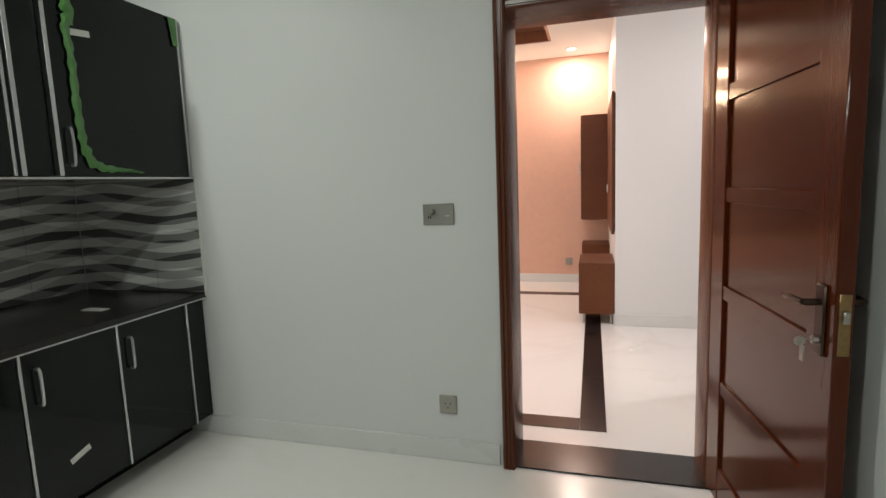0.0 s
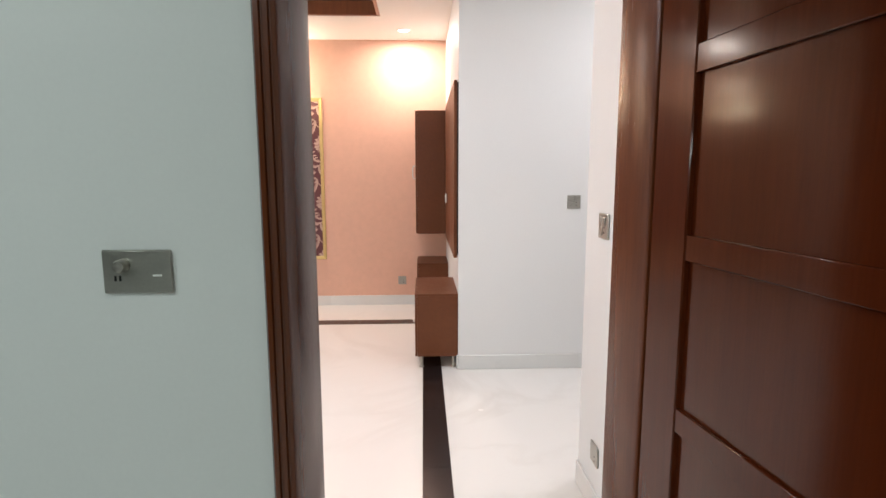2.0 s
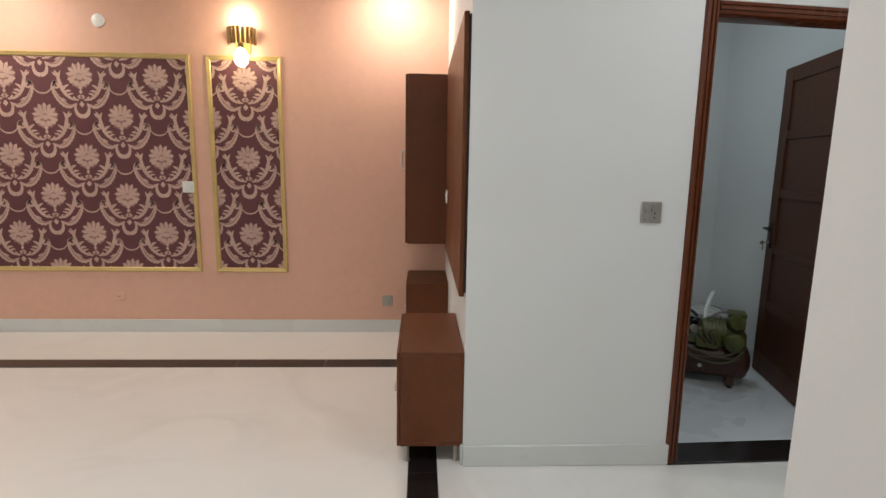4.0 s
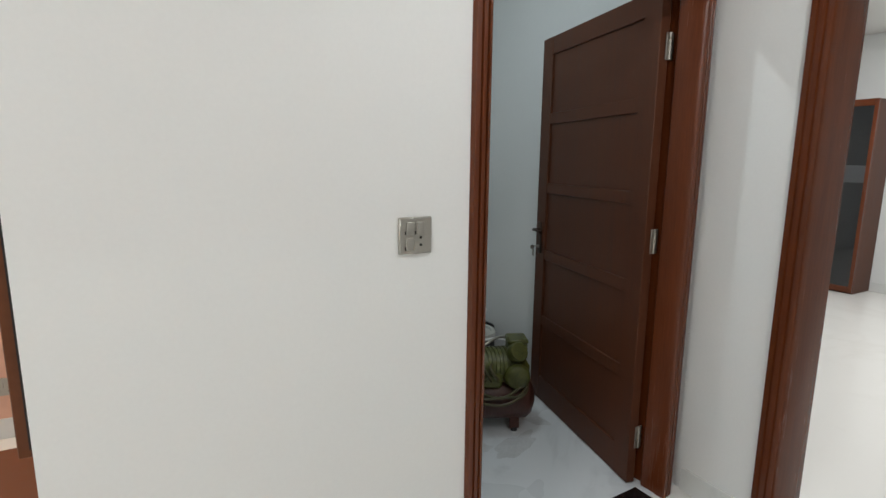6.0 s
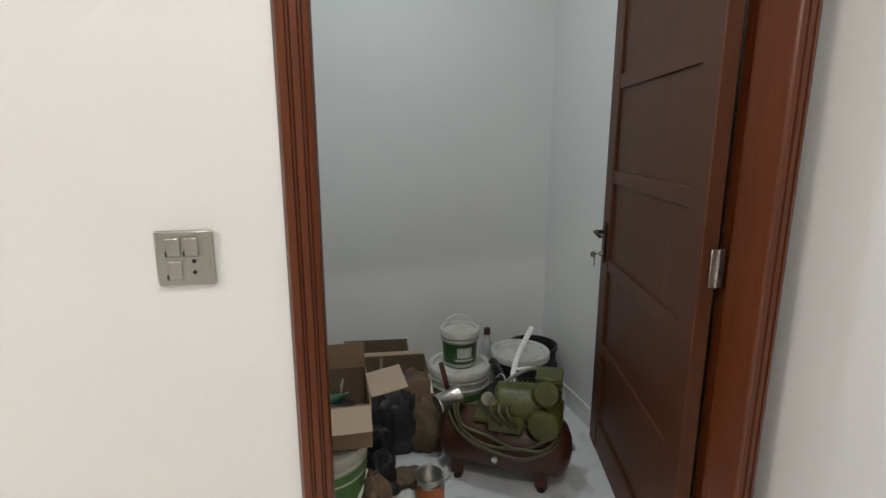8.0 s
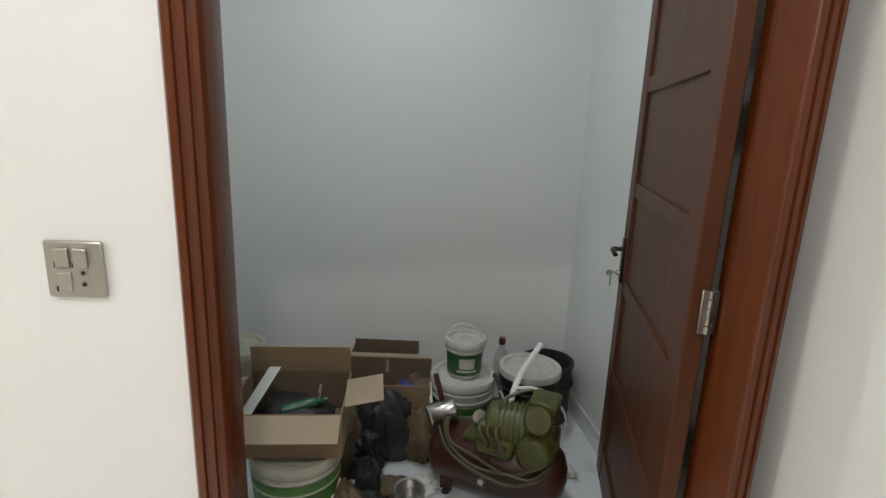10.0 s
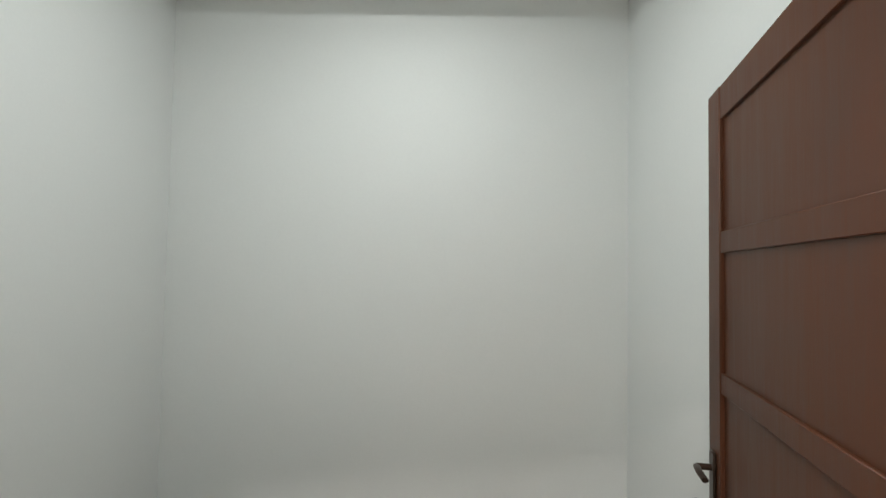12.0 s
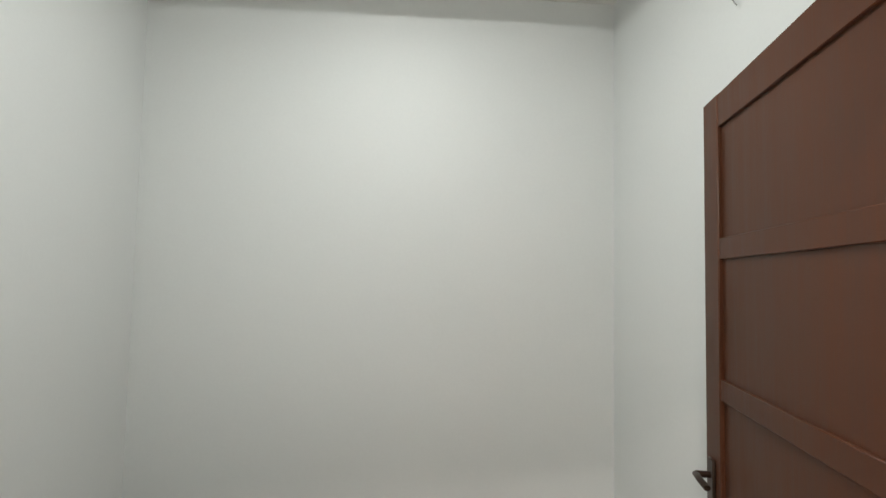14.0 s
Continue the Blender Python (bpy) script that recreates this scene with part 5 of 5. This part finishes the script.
bag("brown jute scrap between the bucket and the cartons", pose(1.42, 1.4, 0.22), (0.09, 0.07, 0.07), 25, CARDIN, "rag")

# bottles
def bottle(label, m, r, h, material, cap):
    ob = thing("bottle", label, "bottle", m)
    bm = bm_new()
    lathe(bm, [(0.0, 0.0), (r * 0.9, 0.0), (r, 0.01), (r, h * 0.3), (r * 0.93, h * 0.36), (r, h * 0.42), (r, h * 0.68), (r * 0.75, h * 0.8), (r * 0.36, h * 0.9), (r * 0.34, h)], None, 22)
    part("body", bm, material, ob)
    bm = bm_new()
    lathe(bm, [(r * 0.42, h * 0.95), (r * 0.42, h * 1.05), (0.0, h * 1.055)], None, 16)
    part("cap", bm, cap, ob)
    return ob


bottle("green plastic bottle lying in the open carton", pose(0.9, 0.77, 0.492, 0, 84, 22), 0.021, 0.15, GREENPET, GREENPET)
bottle("clear plastic bottle with a dark cap against the wall", pose(1.8, 1.745, 0.003), 0.042, 0.345, CLEAR, REDSTICK)

# brush handle, straps, papers
br = thing("paint_brush", "paint brush with a red-brown handle leaning on a bucket", "brush", pose(1.47, 1.13, 0.31, 8, -14, 0))
bx("handle", REDSTICK, br, (-0.011, 0.011, -0.006, 0.006, 0.0, 0.17), 0.004)
bx("ferrule", HINGE, br, (-0.018, 0.018, -0.008, 0.008, -0.035, 0.0), 0.002)
cb = thing("black_cable", "black flex looped between two buckets", "cable", pose(0, 0, 0))
bm = bm_new()
tube(bm, curve_pts([(1.7, 1.3, 0.37), (1.69, 1.2, 0.42), (1.705, 1.12, 0.39), (1.7, 1.06, 0.33), (1.69, 1.04, 0.27), (1.71, 1.03, 0.29)], 6), 0.011, 8)
part("flex", bm, RUBBER, cb)


def crumpled(label, m, w, d, seed, material=None):
    bm = bm_new()
    n = 14
    grid = [[bm.verts.new((w * (i / n - 0.5) * (1 + 0.3 * noise.noise(Vector((i * 0.3, j * 0.3, seed)))), d * (j / n - 0.5) * (1 + 0.3 * noise.noise(Vector((i * 0.3, seed, j * 0.3)))), 0.002 + 0.035 * abs(noise.noise(Vector((i * 0.33, j * 0.37, seed * 1.7)))))) for j in range(n + 1)] for i in range(n + 1)]
    for i in range(n):
        for j in range(n):
            bm.faces.new((grid[i][j], grid[i + 1][j], grid[i + 1][j + 1], grid[i][j + 1]))
    ob = solid("crumpled_paper", bm, material or PAPER, label, "paper", "", "crumpled papers")
    ob.matrix_world = m
    return ob


crumpled("crumpled white paper sheet on the floor by the cartons", pose(1.2, 0.83, 0.003, 0, 0, 15), 0.2, 0.16, 1)
crumpled("crumpled white plastic sheet on the floor behind the can", pose(1.36, 1.0, 0.003, 0, 0, 40), 0.17, 0.14, 5)
crumpled("crumpled grey paper on the floor beside the bucket", pose(1.2, 0.66, 0.003, 0, 0, 70), 0.2, 0.13, 9, BUCKETC)
crumpled("scrap of white paper by the skirting", pose(1.99, 1.18, 0.003, 0, 0, 10), 0.1, 0.2, 13, BUCKETW)
bm = bm_new()
box(bm, -0.09, 0.09, -0.014, 0.014, 0.0, 0.0015, m=pose(1.19, 0.75, 0.0035, 0, 0, 5), bevel=0.0007)
solid("paint_smear", bm, SMEAR, "dried orange paint smear on the floor", "stain", "")
ps = thing("paper_sheet", "stiff white paper sheet leaning out of a carton", "paper", pose(0.79, 0.69, 0.5, -30, 38, 12))
bx("sheet", PAPER, ps, (-0.001, 0.001, -0.075, 0.075, 0.0, 0.2), 0.0)
bk = thing("iron_bracket", "small rusty iron bracket lying by the door frame", "bracket", pose(1.14, 0.42, 0.003, 0, 0, 30))
bm = bm_new()
tube(bm, curve_pts([(0.0, 0.0, 0.012), (0.03, 0.01, 0.04), (0.05, 0.0, 0.05), (0.07, -0.01, 0.03), (0.07, -0.01, 0.012)], 5), 0.011, 8)
part("bar", bm, RUBBER, bk)
# wire stub high on the store room side wall
wr = thing("wire_stub", "thin grey wire stub sticking out of the wall", "wire", pose(2.217, 1.09, 2.34))
bm = bm_new()
tube(bm, curve_pts([(0.0, 0.0, 0.04), (-0.02, 0.01, 0.03), (-0.03, 0.0, 0.0), (-0.012, -0.01, -0.04)], 5), 0.0018, 6)
part("strand", bm, GREYP, wr)


# more loose stuff between the cartons
DIRT = mat("grey_dust_patch", (0.545, 0.565, 0.575), 0.42, vary=0.12, big=14, fine=60)
JUTE = mat("brown_sackcloth", (0.13, 0.09, 0.05), 0.9, vary=0.3, big=10, fine=140, bump=0.4)
bag("brown sackcloth bundle stuffed between cartons", pose(1.02, 1.1, 0.003), (0.11, 0.1, 0.36), 31, JUTE, "rag")
bag("brown sackcloth heap beside the big bucket", pose(1.4, 1.22, 0.003), (0.09, 0.08, 0.26), 33, JUTE, "rag")
bag("black plastic sack behind the compressor", pose(1.72, 1.2, 0.003), (0.09, 0.08, 0.3), 36)
bag("dark rag heaped between the cartons", pose(1.14, 1.22, 0.003), (0.11, 0.09, 0.3), 39, RUBBER, "rag")
bag("crumpled brown paper on the back carton", pose(1.34, 1.44, 0.008), (0.1, 0.07, 0.28), 42, CARDIN, "paper")
bag("dark rag slumped beside the front bucket", pose(1.13, 0.7, 0.003), (0.06, 0.07, 0.27), 45, JUTE, "rag")
bag("small dark rag by the paint can", pose(1.17, 0.98, 0.003), (0.05, 0.05, 0.16), 48, RUBBER, "rag")
sheet = thing("cardboard_sheet", "narrow cardboard strip lying across the back carton", "box", pose(1.21, 1.605, 0.304, -78, 0, -2))
bx("sheet", CARDPALE, sheet, (-0.21, 0.21, -0.003, 0.003, 0.0, 0.03), 0.001)
coil = thing("wire_coil", "white flex looped over the buckets", "cable", pose(0, 0, 0))
for k in range(3):
    bm = bm_new()
    ctrl = [(1.69 + 0.012 * k, 1.16, 0.36), (1.7 + 0.01 * k, 1.1, 0.4 - 0.02 * k), (1.71, 1.05, 0.36), (1.7 - 0.01 * k, 1.03, 0.28 + 0.01 * k), (1.68, 1.06, 0.24)]
    tube(bm, curve_pts(ctrl, 5), 0.0035, 6)
    part("loop", bm, BUCKETW, coil)
coil = thing("wire_coil", "thin pale wire sticking out of the open carton", "cable", pose(0, 0, 0))
bm = bm_new()
tube(bm, curve_pts([(1.0, 0.82, 0.45), (1.02, 0.81, 0.52), (1.03, 0.8, 0.58), (1.02, 0.8, 0.55)], 5), 0.0025, 6)
part("loop", bm, BUCKETW, coil)
for i, (x, y, w, h, a, s) in enumerate(((1.72, 0.72, 0.3, 0.12, 20, 2.0), (1.95, 0.95, 0.12, 0.26, 10, 3.1), (1.5, 0.8, 0.2, 0.1, -20, 4.7), (1.98, 1.3, 0.1, 0.2, 0, 6.3), (1.3, 0.62, 0.2, 0.1, 5, 8.8))):
    bm = bm_new()
    ring = []
    for k in range(40):
        t = math.tau * k / 40
        q = 1 + 0.5 * noise.noise(Vector((math.cos(t) * 1.6, math.sin(t) * 1.6, s)))
        ring.append(bm.verts.new((w / 2 * q * math.cos(t), h / 2 * q * math.sin(t), 0.0)))
    bm.faces.new(ring)
    ob = solid("dust_stain", bm, DIRT, "grey dust stain on the store room floor", "stain", "", "floor stains")
    ob.matrix_world = pose(x, y, 0.0042 + 0.0003 * i, 0, 0, a)
